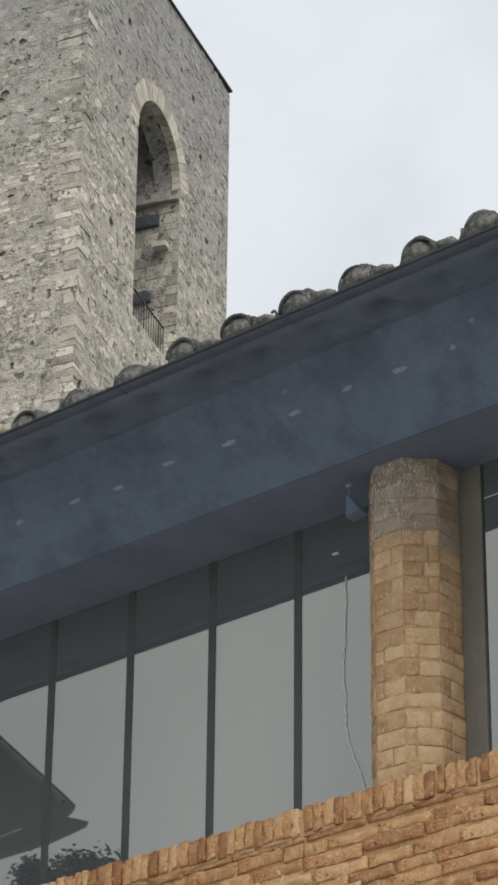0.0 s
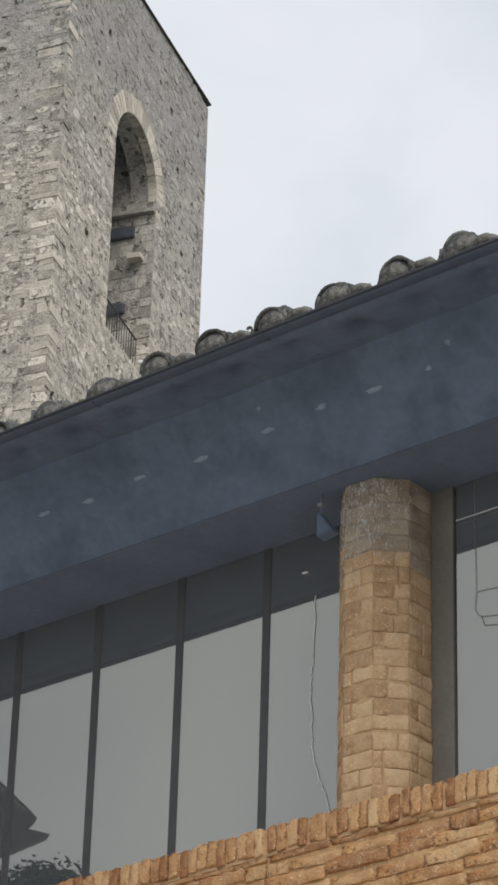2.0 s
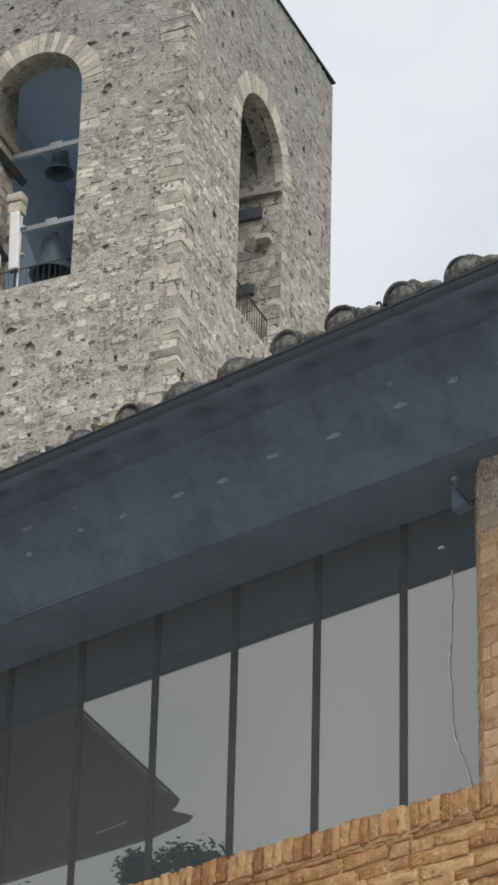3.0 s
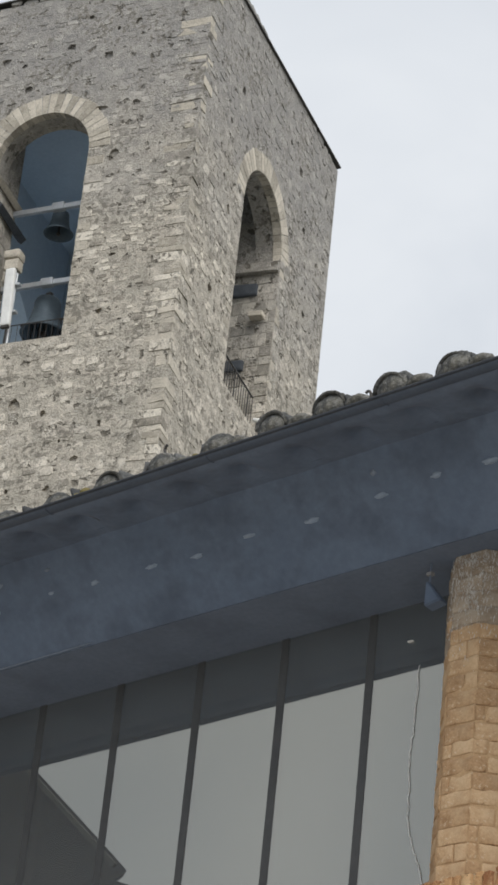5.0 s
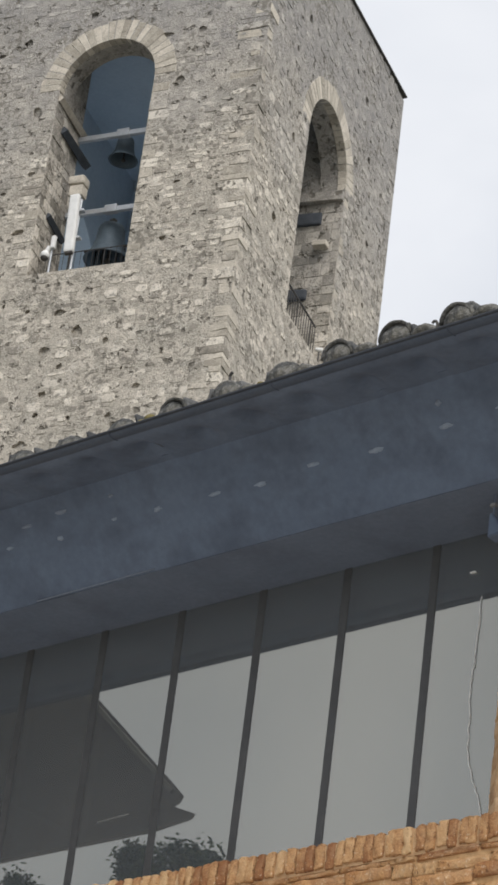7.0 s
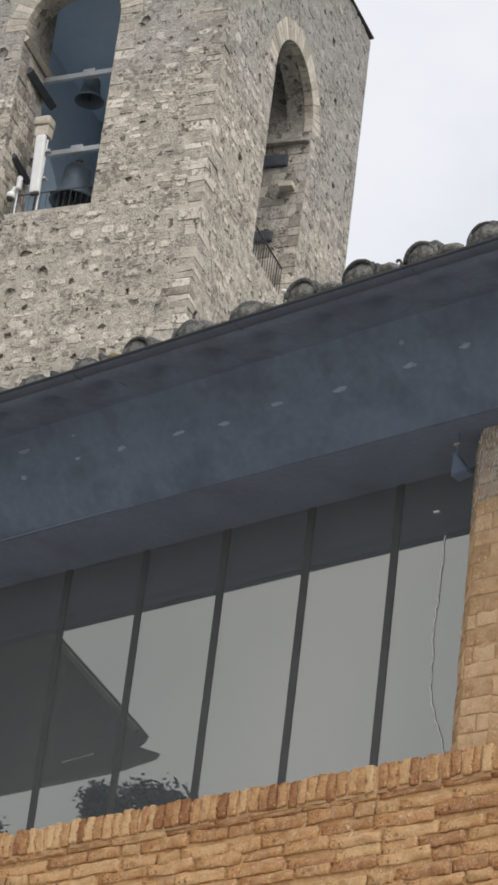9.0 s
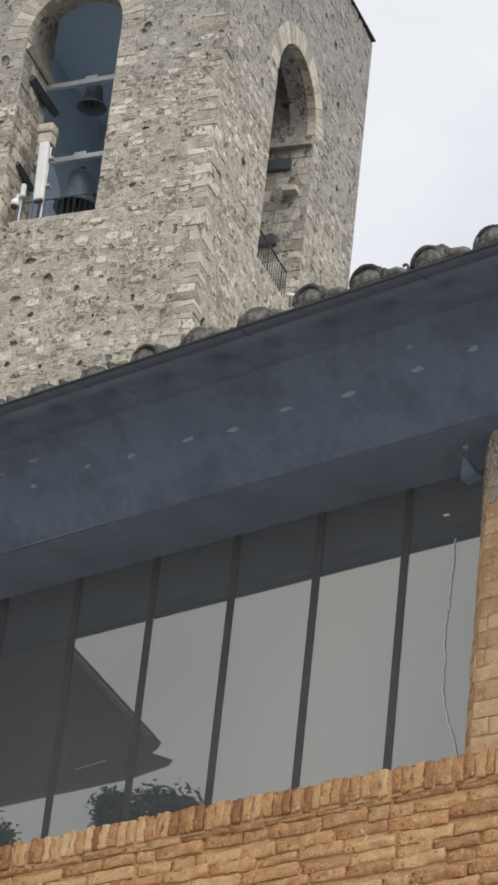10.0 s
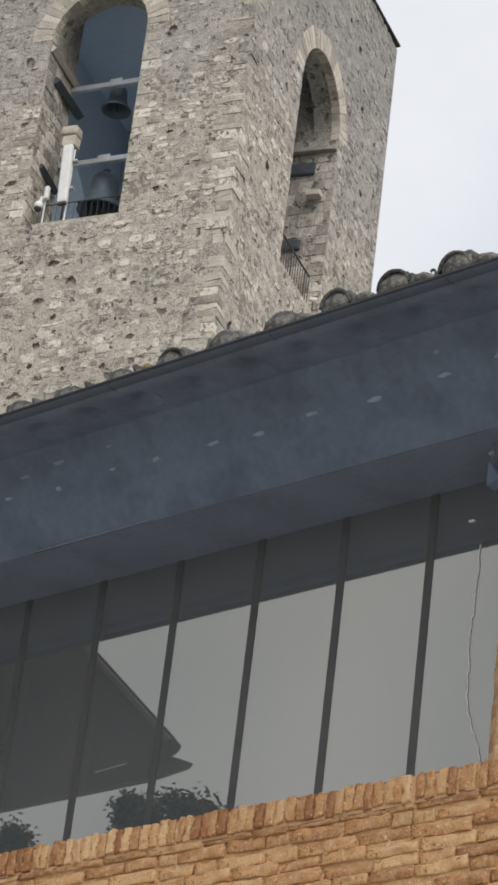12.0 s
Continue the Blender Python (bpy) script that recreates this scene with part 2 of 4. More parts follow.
GREY_CABLE = surface("grey_cable", ((0.16, 0.16, 0.16), (0.22, 0.22, 0.22), (0.30, 0.30, 0.30)), 20.0, 90.0, 0.5, 0.1, 0.001)
STEEL = surface("galvanised_steel", ((0.38, 0.40, 0.42), (0.48, 0.50, 0.52), (0.58, 0.60, 0.62)), 5.0, 40.0, 0.5, 0.2, 0.003, metal=0.5)
IRON = surface("dark_iron", ((0.040, 0.038, 0.036), (0.060, 0.056, 0.052), (0.095, 0.085, 0.075)), 8.0, 60.0, 0.6, 0.3, 0.003, metal=0.3)
# dark belfry timber; also the painted shade of the beam sockets
BELFRY_DARK = surface("belfry_timber_and_socket_shade", ((0.050, 0.056, 0.066), (0.070, 0.078, 0.090), (0.098, 0.107, 0.121)), 4.0, 30.0, 0.9, 0.4, 0.01)
# bronze with the belfry's bluish haze mixed into its colour
BRONZE = surface("hazed_bell_bronze", ((0.072, 0.10, 0.125), (0.10, 0.135, 0.165), (0.14, 0.18, 0.21)), 4.0, 30.0, 0.6, 0.3, 0.004, metal=0.2)
LIMEWASH = surface("flaked_limewash", ((0.50, 0.48, 0.45), (0.66, 0.64, 0.61), (0.80, 0.79, 0.76)), 20.0, 120.0, 0.9, 0.5, 0.004)
GROUND = surface("earth_ground", ((0.10, 0.10, 0.08), (0.15, 0.145, 0.12), (0.21, 0.20, 0.17)), 0.05, 2.0, 0.95, 0.4, 0.05)
PAVING = surface("bounce_paving", ((0.34, 0.325, 0.30), (0.45, 0.43, 0.40), (0.55, 0.53, 0.49)), 0.6, 9.0, 0.9, 0.4, 0.02)
# two pale colours that stand in for light on the eave boards
GLEAM = surface("pale_gleam_grey", ((0.165, 0.21, 0.275), (0.228, 0.278, 0.345), (0.30, 0.35, 0.42)), 20.0, 120.0, 0.9, 0.5, 0.004)
FAINT_GLEAM = surface("faint_gleam_grey", ((0.145, 0.180, 0.235), (0.185, 0.222, 0.28), (0.23, 0.268, 0.33)), 20.0, 120.0, 0.9, 0.5, 0.004)
PLASTER = surface("dark_interior_plaster", ((0.20, 0.25, 0.34), (0.275, 0.335, 0.44), (0.35, 0.42, 0.53)), 2.0, 30.0, 0.9, 0.3, 0.005)
HOUSE_WALL = surface("rubble_house_wall", ((0.26, 0.24, 0.20), (0.38, 0.345, 0.29), (0.50, 0.455, 0.39)), 2.0, 15.0, 0.92, 0.6, 0.03)
LEAF = surface("leaf", ((0.045, 0.068, 0.032), (0.085, 0.115, 0.055), (0.13, 0.165, 0.085)), 2.0, 20.0, 0.7, 0.1, 0.01, vary="island", spread=0.4)
BARK = surface("bark", ((0.05, 0.04, 0.03), (0.10, 0.08, 0.06), (0.16, 0.13, 0.10)), 4.0, 30.0, 0.95, 0.8, 0.02)


def mirror_glass(name):
    """Coated solar glass with a diffuse film that paints haze over its darks: a quarter of the light is thrown back,
    little passes.
    """
    m = bpy.data.materials.new(name)
    m.use_nodes = True
    n, l = m.node_tree.nodes, m.node_tree.links
    n.remove(n["Principled BSDF"])
    veil, film = n.new("ShaderNodeBsdfDiffuse"), n.new("ShaderNodeMixShader")
    veil.inputs["Color"].default_value = (0.41, 0.452, 0.505, 1)
    film.inputs["Fac"].default_value = 0.20
    gloss, clear, mix = n.new("ShaderNodeBsdfGlossy"), n.new("ShaderNodeBsdfTransparent"), n.new("ShaderNodeMixShader")
    gloss.inputs["Color"].default_value, gloss.inputs["Roughness"].default_value = (1.0, 0.97, 0.86, 1), 0.004
    clear.inputs["Color"].default_value = (0.34, 0.36, 0.34, 1)
    mix.inputs["Fac"].default_value = 0.265
    l.new(clear.outputs[0], film.inputs[1])
    l.new(veil.outputs[0], film.inputs[2])
    l.new(film.outputs[0], mix.inputs[1])
    l.new(gloss.outputs[0], mix.inputs[2])
    l.new(mix.outputs[0], n["Material Output"].inputs["Surface"])
    return m


GLASS = mirror_glass("coated_window_glass")


# ---- building helpers ----
def thing(name, at=(0, 0, 0), label="", category="", group="", kind=""):
    ob = new(name)
    ob.location = at
    ob.empty_display_size = 0.1
    return tagged(ob, label, category, group, kind)


def part(name, bm, material, parent=None, label="", smooth=False):
    """Links a bmesh as one mesh object under a thing or a part."""
    me = bpy.data.meshes.new(name)
    bmesh.ops.recalc_face_normals(bm, faces=bm.faces)
    bm.to_mesh(me)
    bm.free()
    me.materials.append(material)
    if smooth:
        for p in me.polygons:
            p.use_smooth = True
    ob = new(name, me)
    ob.parent = parent
    if label:
        ob["label"] = label
    return ob


def box(bm, x0, x1, y0, y1, z0, z1, bevel=0.0, m=None):
    r = bmesh.ops.create_cube(bm, size=1)
    mat = Matrix.Translation(((x0 + x1) / 2, (y0 + y1) / 2, (z0 + z1) / 2)) @ Matrix.Diagonal((x1 - x0, y1 - y0, z1 - z0, 1))
    if m is not None:
        mat = m @ mat
    bmesh.ops.transform(bm, matrix=mat, verts=r["verts"])
    if bevel:
        es = list({e for v in r["verts"] for e in v.link_edges})
        bmesh.ops.bevel(bm, geom=es, offset=bevel, segments=2, affect="EDGES", profile=0.6)
    return bm


def rod(bm, a, b, r, r2=None, seg=10):
    a, b = Vector(a), Vector(b)
    d = b - a
    m = Matrix.Translation((a + b) / 2) @ d.to_track_quat("Z", "Y").to_matrix().to_4x4()
    bmesh.ops.create_cone(bm, cap_ends=True, segments=seg, radius1=r, radius2=r if r2 is None else r2, depth=d.length, matrix=m)
    return bm


def tube(bm, pts, r, seg=6):
    """A cable through pts, smoothed."""
    pts = [Vector(p) for p in pts]
    fine = []
    for i in range(len(pts) - 1):
        p0, p1, p2, p3 = pts[max(i - 1, 0)], pts[i], pts[i + 1], pts[min(i + 2, len(pts) - 1)]
        for k in range(5):
            t = k / 5
            fine.append(0.5 * ((2 * p1) + (p2 - p0) * t + (2 * p0 - 5 * p1 + 4 * p2 - p3) * t * t + (3 * p1 - p0 - 3 * p2 + p3) * t ** 3))
    fine.append(pts[-1])
    rings = []
    for i, p in enumerate(fine):
        d = (fine[min(i + 1, len(fine) - 1)] - fine[max(i - 1, 0)]).normalized()
        q = d.to_track_quat("Z", "Y")
        rings.append([bm.verts.new(p + q @ Vector((r * math.cos(2 * math.pi * k / seg), r * math.sin(2 * math.pi * k / seg), 0))) for k in range(seg)])
    for a, b in zip(rings, rings[1:]):
        for k in range(seg):
            bm.faces.new((a[k], a[(k + 1) % seg], b[(k + 1) % seg], b[k]))
    bm.faces.new(rings[0][::-1])
    bm.faces.new(rings[-1])
    return bm


def lathe(bm, profile, seg=24, m=Matrix.Identity(4)):
    """A turned body from (radius, z) pairs."""
    rings = [[bm.verts.new(m @ Vector((r * math.cos(2 * math.pi * k / seg), r * math.sin(2 * math.pi * k / seg), z))) for k in range(seg)] for r, z in profile]
    for a, b in zip(rings, rings[1:]):
        for k in range(seg):
            bm.faces.new((a[k], a[(k + 1) % seg], b[(k + 1) % seg], b[k]))
    return bm


def swept(bm, section, x0, x1):
    """A solid with a section in (y, z) that runs along x."""
    a = [bm.verts.new((x0, y, z)) for y, z in section]
    b = [bm.verts.new((x1, y, z)) for y, z in section]
    k = len(section)
    for i in range(k):
        bm.faces.new((a[i], a[(i + 1) % k], b[(i + 1) % k], b[i]))
    bm.faces.new(a[::-1])
    bm.faces.new(b)
    return bm


rng = random.Random(7)

# ---- ground ----
bm = bmesh.new()
bmesh.ops.create_grid(bm, x_segments=8, y_segments=8, size=1500, matrix=Matrix.Translation((0, 0, -0.55)))
tagged(part("ground", bm, GROUND), "open earth ground around the town", "ground", kind="structure")
# unseen reflector: pale ground added to brighten the soffit from below
bm = bmesh.new()
bmesh.ops.create_grid(bm, x_segments=4, y_segments=4, size=1, matrix=Matrix.Translation((-4, -14, -0.50)) @ Matrix.Diagonal((30, 14, 1, 1)))
tagged(part("pavement", bm, PAVING), "unseen pale paving that bounces light up under the eave", "pavement", kind="structure")

# ---- glazed loggia: glass front, parapet, column, eave ----
X0, X1 = -4.6, 3.6            # length of the loggia
Z_PAR = 5.205                 # top of the parapet
Y_PAR = -0.36                 # face of the parapet
Z_HEAD = 6.645                # underside of the beam, top of the glass
EAVE_Y, EAVE_Z = -1.025, 6.96

# wall below, floor, interior shell
bm = bmesh.new()
box(bm, X0, X1, Y_PAR + 0.010, 0.10, -0.55, Z_PAR - 0.125)
wall_low = tagged(part("wall_south", bm, MORTAR), "old brick wall with lime mortar below the glazing", "wall", kind="structure")
bm = bmesh.new()
box(bm, X0, X1, 3.6, 3.8, 4.6, 8.4)
tagged(part("wall_north", bm, PLASTER), "dark plastered back wall of the loggia", "wall", kind="structure")
bm = bmesh.new()
box(bm, X0 - 0.2, X0, Y_PAR + 0.02, 3.8, -0.55, 8.4)
tagged(part("wall_west", bm, PLASTER), "plastered end wall of the loggia", "wall", kind="structure")
bm = bmesh.new()
box(bm, X1, X1 + 0.2, Y_PAR + 0.02, 3.8, -0.55, 8.4)
tagged(part("wall_east", bm, PLASTER), "plastered end wall of the loggia", "wall", kind="structure")
bm = bmesh.new()
box(bm, X0, X1, 0.10, 3.6, 4.5, 4.7)
tagged(part("floor", bm, PLASTER), "dark floor inside the glazed loggia", "floor", kind="structure")
bm = bmesh.new()
box(bm, X0, X1, 0.12, 3.6, 7.0, 7.06)
tagged(part("ceiling", bm, PLASTER), "dark ceiling inside the glazed loggia", "ceiling", kind="structure")

# glazing
window = thing("window_1", (0, 0, 5.1), "tall dark-framed panes of mirroring glass above the parapet", "window", kind="structure")
XM = [0.48 * k for k in range(-9, 8)]
for i, x in enumerate(XM):
    if i == 11:
        continue
    bm = bmesh.new()
    box(bm, x - 0.021, x + 0.021, -0.008, 0.05, -0.06, Z_HEAD - 5.1 + 0.01, 0.004)
    part("mullion", bm, FRAME, window)
for a, b in zip(XM, XM[1:]):
    bm = bmesh.new()
    box(bm, a + 0.021, b - 0.021, -0.004, 0.004, 0.0, Z_HEAD - 5.1 + 0.006)
    p = part("pane", bm, GLASS, window)
    p.visible_shadow = False
bm = bmesh.new()
box(bm, 0.80, 0.968, -0.012, 0.05, -0.06, Z_HEAD - 5.1, 0.004)
part("post", bm, POST, window, "broad dark post beside the column")
bm = bmesh.new()
box(bm, XM[0], XM[-1], -0.035, 0.06, -0.10, 0.0, 0.004)
part("window_sill", bm, FRAME, window)

# beam over the columns
bm = bmesh.new()
HAUNCH = ((-0.66, 7.0056), (-0.374, 6.648))      # sloping boards from the soffit down to the beam's foot
swept(bm, [(0.12, 7.08), (0.12, Z_HEAD), (-0.372, Z_HEAD), (-0.371, 6.652), (-0.34, 7.0)], X0, X1)
tagged(part("beam", bm, TIMBER), "dark timber beam over the glass and column", "beam", kind="structure")
bm = bmesh.new()
swept(bm, [HAUNCH[1], (-0.370, 6.656), (-0.64, 7.0156), (-0.66, 7.0156), HAUNCH[0]], X0, X1)
tagged(part("sloping_boards", bm, SOFFIT), "dark sloping boards between the eave and the beam", "soffit", kind="structure")

# roof: boards, rafters, gutter
SL = 0.19                     # rise of the roof per metre
zs = lambda y: 6.905 + SL * (y + 1.0)
bm = bmesh.new()
swept(bm, [(-0.70, zs(-0.70) + 0.036), (4.0, zs(4.0) + 0.048), (4.0, zs(4.0) + 0.062), (-0.70, zs(-0.70) + 0.050)], X0 - 0.3, X1 + 0.3)
roof = tagged(part("roof", bm, SOFFIT), "shallow tiled roof with a deep dark eave over the loggia", "roof", kind="structure")
# pale flat lumps for glimpses of light between the tiles, in two rows
h_ang = math.degrees(math.atan2(HAUNCH[1][1] - HAUNCH[0][1], HAUNCH[1][0] - HAUNCH[0][0]))
for y_row, x_row, mat_, gap in ((-0.535, 0.077, GLEAM, 0.2), (-0.600, 0.16, FAINT_GLEAM, 0.35)):
    for i in range(-13, 10):
        if rng.random() < gap:
            continue
        bm = bmesh.new()
        bmesh.ops.create_icosphere(bm, subdivisions=3, radius=1)
        sx, sy = rng.uniform(0.014, 0.040), rng.uniform(0.007, 0.014)
        for v in bm.verts:
            q = 1 + 0.5 * noise.noise(v.co * 1.5 + Vector((i * 3.1, y_row * 50, 0))) + 0.12 * noise.noise(v.co * 5 + Vector((i * 1.1, 0, y_row * 30)))
            v.co = Vector((v.co.x * sx * q, v.co.y * sy * q, v.co.z * 0.004 * q))
        ob = part("gleam_patch", bm, mat_, roof, smooth=True)
        yy = y_row + rng.uniform(-0.012, 0.012)
        zz = HAUNCH[0][1] + (yy - HAUNCH[0][0]) * (HAUNCH[1][1] - HAUNCH[0][1]) / (HAUNCH[1][0] - HAUNCH[0][0])
        ob.matrix_basis = pose(x_row + 0.302 * i + rng.uniform(-0.06, 0.06), yy, zz, h_ang)
# plastered strip behind the gutter, hollowed under each row of covers
bm = bmesh.new()
NXL, NYL = 330, 18
grid_ = []
for j in range(NYL + 1):
    y = -0.985 + (0.985 - 0.62) * j / NYL
    row_ = []
    for i in range(NXL + 1):
        x = X0 - 0.3 + (X1 - X0 + 0.6) * i / NXL
        u = ((x - 0.815 + 0.10 * (y + 0.8)) / 0.3005 + 0.5) % 1.0 - 0.5
        dip = math.exp(-(u / 0.16) ** 2) * math.exp(-((y + 0.80) / 0.085) ** 2)
        k = noise.noise(Vector((x * 5.0, y * 9.0, 2.0)))
        row_.append(bm.verts.new((x, y, zs(y) + 0.027 + 0.046 * dip * (1 + 0.4 * k) + 0.003 * k + 0.016 * max(0.0, (-0.93 - y) / 0.055))))
    grid_.append(row_)
for j in range(NYL):
    for i in range(NXL):
        bm.faces.new((grid_[j][i], grid_[j][i + 1], grid_[j + 1][i + 1], grid_[j + 1][i]))
part("eave_lining", bm, SOFFIT, roof, "uneven plastered strip behind the gutter", smooth=True)
# added rod that draws the beam's lit lower edge as a paler line
edge_gleam = thing("conduit", (-2.0, -0.382, Z_HEAD + 0.006), "thin grey rod in place of the lit edge at the beam foot", "conduit")
part("pipe", rod(bmesh.new(), (0, 0, 0), (0.72, 0, 0.004), 0.004, seg=8), FAINT_GLEAM, edge_gleam, smooth=True)

# thin bent strap standing up between two tiles
strap = thing("iron_strap", (-0.39, -0.98, 7.0), "rusty bent iron strap standing between roof tiles", "strap")
bm = tube(bmesh.new(), [(0, 0, -0.02), (0.0, 0, 0.05), (-0.004, 0, 0.085), (0.008, 0, 0.10)], 0.007)
part("strip", bm, IRON, strap)
bm = tube(bmesh.new(), [(0, 0, 0.04), (0.02, 0, 0.046), (0.035, 0, 0.03)], 0.005)
part("prong", bm, IRON, strap)

gutter = thing("gutter", (0, EAVE_Y, EAVE_Z), "dark metal half-round gutter along the eave", "gutter")
bm = bmesh.new()
sec = []
R_G = 0.032
for k in range(11):
    a = math.pi + math.pi * k / 10
    sec.append((R_G + R_G * math.cos(a), 0.5 * R_G * math.sin(a)))
inner = [(R_G + (R_G - 0.004) * math.cos(math.pi + math.pi * k / 10), 0.5 * (R_G - 0.006) * math.sin(math.pi + math.pi * k / 10)) for k in range(11)]
swept(bm, sec + inner[::-1], X0 - 0.3, X1 + 0.3)
part("channel", bm, GUTTER, gutter, smooth=True)
bm = bmesh.new()
rod(bm, (X0 - 0.3, 0.0, 0.0), (X1 + 0.3, 0.0, 0.0), 0.007, seg=8)
part("rolled_lip", bm, LIP, gutter, smooth=True)
for xj in (-3.7, -2.8, -1.92, -1.02, -0.12, 0.78, 1.68, 2.58):
    bm = bmesh.new()
    pts = [(xj, R_G + (R_G + 0.004) * math.cos(math.pi + math.pi * k / 8), 0.5 * (R_G + 0.006) * math.sin(math.pi + math.pi * k / 8)) for k in range(9)]
    for a, b in zip(pts, pts[1:]):
        rod(bm, a, b, 0.0016, seg=6)
    part("gutter_bracket", bm, GUTTER, gutter)
# bent strap that stands up over the lip
bm = bmesh.new()
tube(bm, [(0.735, 0.0, -0.005), (0.735, -0.004, 0.018), (0.731, -0.006, 0.032), (0.720, -0.008, 0.035), (0.712, -0.008, 0.028)], 0.006)
part("strap_hook", bm, IRON, gutter, "bent iron strap end")


def cover_tile(seed, length=0.42, r0=0.082, r1=0.068, th=0.014):
    """One tapered half-round clay tile, open side down, from the eave upwards along +y."""
    r = random.Random(seed)
    bm = bmesh.new()
    rows = []
    for j in range(4):
        t = j / 3
        rad = r0 + (r1 - r0) * t
        out, inn = [], []
        for k in range(13):
            a = math.pi * k / 12
            wob = 1 + 0.05 * noise.noise(Vector((math.cos(a) * 2, t * 3, seed * 5.3)))
            out.append(bm.verts.new((rad * wob * math.cos(a), t * length, rad * 0.92 * wob * math.sin(a))))
            inn.append(bm.verts.new(((rad - th) * math.cos(a), t * length, (rad - th) * 0.92 * math.sin(a))))
        rows.append((out, inn))
    for (o0, i0), (o1, i1) in zip(rows, rows[1:]):
        for k in range(12):
            bm.faces.new((o0[k], o0[k + 1], o1[k + 1], o1[k]))
            bm.faces.new((i0[k + 1], i0[k], i1[k], i1[k + 1]))
    o0, i0 = rows[0]
    o1, i1 = rows[-1]
    for k in range(12):
        bm.faces.new((o0[k + 1], o0[k], i0[k], i0[k + 1]))
        bm.faces.new((o1[k], o1[k + 1], i1[k + 1], i1[k]))
    for (oa, ia), (ob_, ib) in zip(rows, rows[1:]):
        bm.faces.new((oa[0], ob_[0], ib[0], ia[0]))
        bm.faces.new((oa[12], ia[12], ib[12], ob_[12]))
    bmesh.ops.recalc_face_normals(bm, faces=bm.faces)
    me = bpy.data.meshes.new("cover_tile")
    bm.to_mesh(me)
    bm.free()
    me.materials.append(TILE)
    for p in me.polygons:
        p.use_smooth = True
    return me


TILES = [cover_tile(s) for s in range(5)]
PANS = [me.copy() for me in TILES]
for me in PANS:
    me.materials[0] = PAN
tilt = math.degrees(math.atan(SL))
for i in range(-14, 11):
    xt = 0.815 + 0.3005 * i
    if xt < X0 or xt > X1:
        continue
    for row in range(5):
        ob = new("roof_tile", TILES[rng.randrange(5)])
        ob.parent = roof
        y = EAVE_Y + 0.035 + row * 0.33 + rng.uniform(-0.02, 0.02)
        ob.matrix_basis = pose(xt + rng.uniform(-0.012, 0.012), y, zs(y) + 0.086 + (max(-0.045, min(0.0, 0.034 * (xt - 0.3))) if row == 0 else 0.0) + rng.uniform(0, 0.012) + (0.0 if row == 0 else 0.012), tilt - (0.5 if row == 0 else 2.5), rng.uniform(-5, 5), rng.uniform(-3, 3))
        ob = new("pan_tile", PANS[rng.randrange(5)])
        ob.parent = roof
        ob.matrix_basis = pose(xt + 0.15 + rng.uniform(-0.008, 0.008), y, zs(y) + (0.128 if row == 0 else 0.16) + rng.uniform(-0.004, 0.004), -tilt, 180, 0)
# mortar and broken tile packed under the covers, and a smaller lump at each one's side
for i in range(-14, 11):
    xt = 0.815 + 0.3005 * i
    if xt < X0 or xt > X1:
        continue
    low = max(-0.045, min(0.0, 0.034 * (xt - 0.3)))
    for off, rx_, ry_, rz_ in ((0.0, 0.088, 0.048, 0.082), (0.114, 0.064, 0.04, 0.038)):
        bm = bmesh.new()
        bmesh.ops.create_icosphere(bm, subdivisions=4, radius=1)
        for v in bm.verts:
            q = 1 + 0.10 * noise.noise(v.co * 1.8 + Vector((i * 2.7, 1 + off * 40, 0))) + 0.07 * noise.noise(v.co * 6.0 + Vector((i * 1.3, 4, 0)))
            v.co = Vector((v.co.x * rx_ * q, v.co.y * ry_ * q, max(v.co.z * rz_ * q, -0.028 - low)))
        ob = part("tile_bedding", bm, BEDDING, roof, smooth=True)
        ob.location = (xt + off + rng.uniform(-0.012, 0.012), EAVE_Y + 0.046, zs(EAVE_Y + 0.035) + 0.086 + low)
# moss and broken crumbs in the valleys between the covers
for i in range(-14, 11):
    for q in range(3):
        xt = 0.815 + 0.3005 * i + rng.uniform(0.08, 0.23)
        if xt < X0 or xt > X1 or rng.random() < 0.35:
            continue
        bm = bmesh.new()
        bmesh.ops.create_icosphere(bm, subdivisions=2, radius=1)
        r_ = rng.uniform(0.012, 0.03)
        for v in bm.verts:
            v.co = v.co * r_ * (1 + 0.5 * noise.noise(v.co * 2.3 + Vector((i * 1.9, q * 4.4, 0))))
            v.co.z *= 0.75
        ob = part("moss_lump", bm, MOSS if rng.random() < 0.35 else BEDDING, roof, smooth=True)
        ob.location = (xt, EAVE_Y + rng.uniform(0.03, 0.055), EAVE_Z + rng.uniform(0.008, 0.02))

# ---- brickwork of parapet and column ----
def tight(i, n):
    """Even steps, with the outermost drawn close to the edge."""
    return 0.0 if i == 0 else 1.0 if i == n - 1 else 0.07 + 0.86 * (i - 1) / (n - 3)


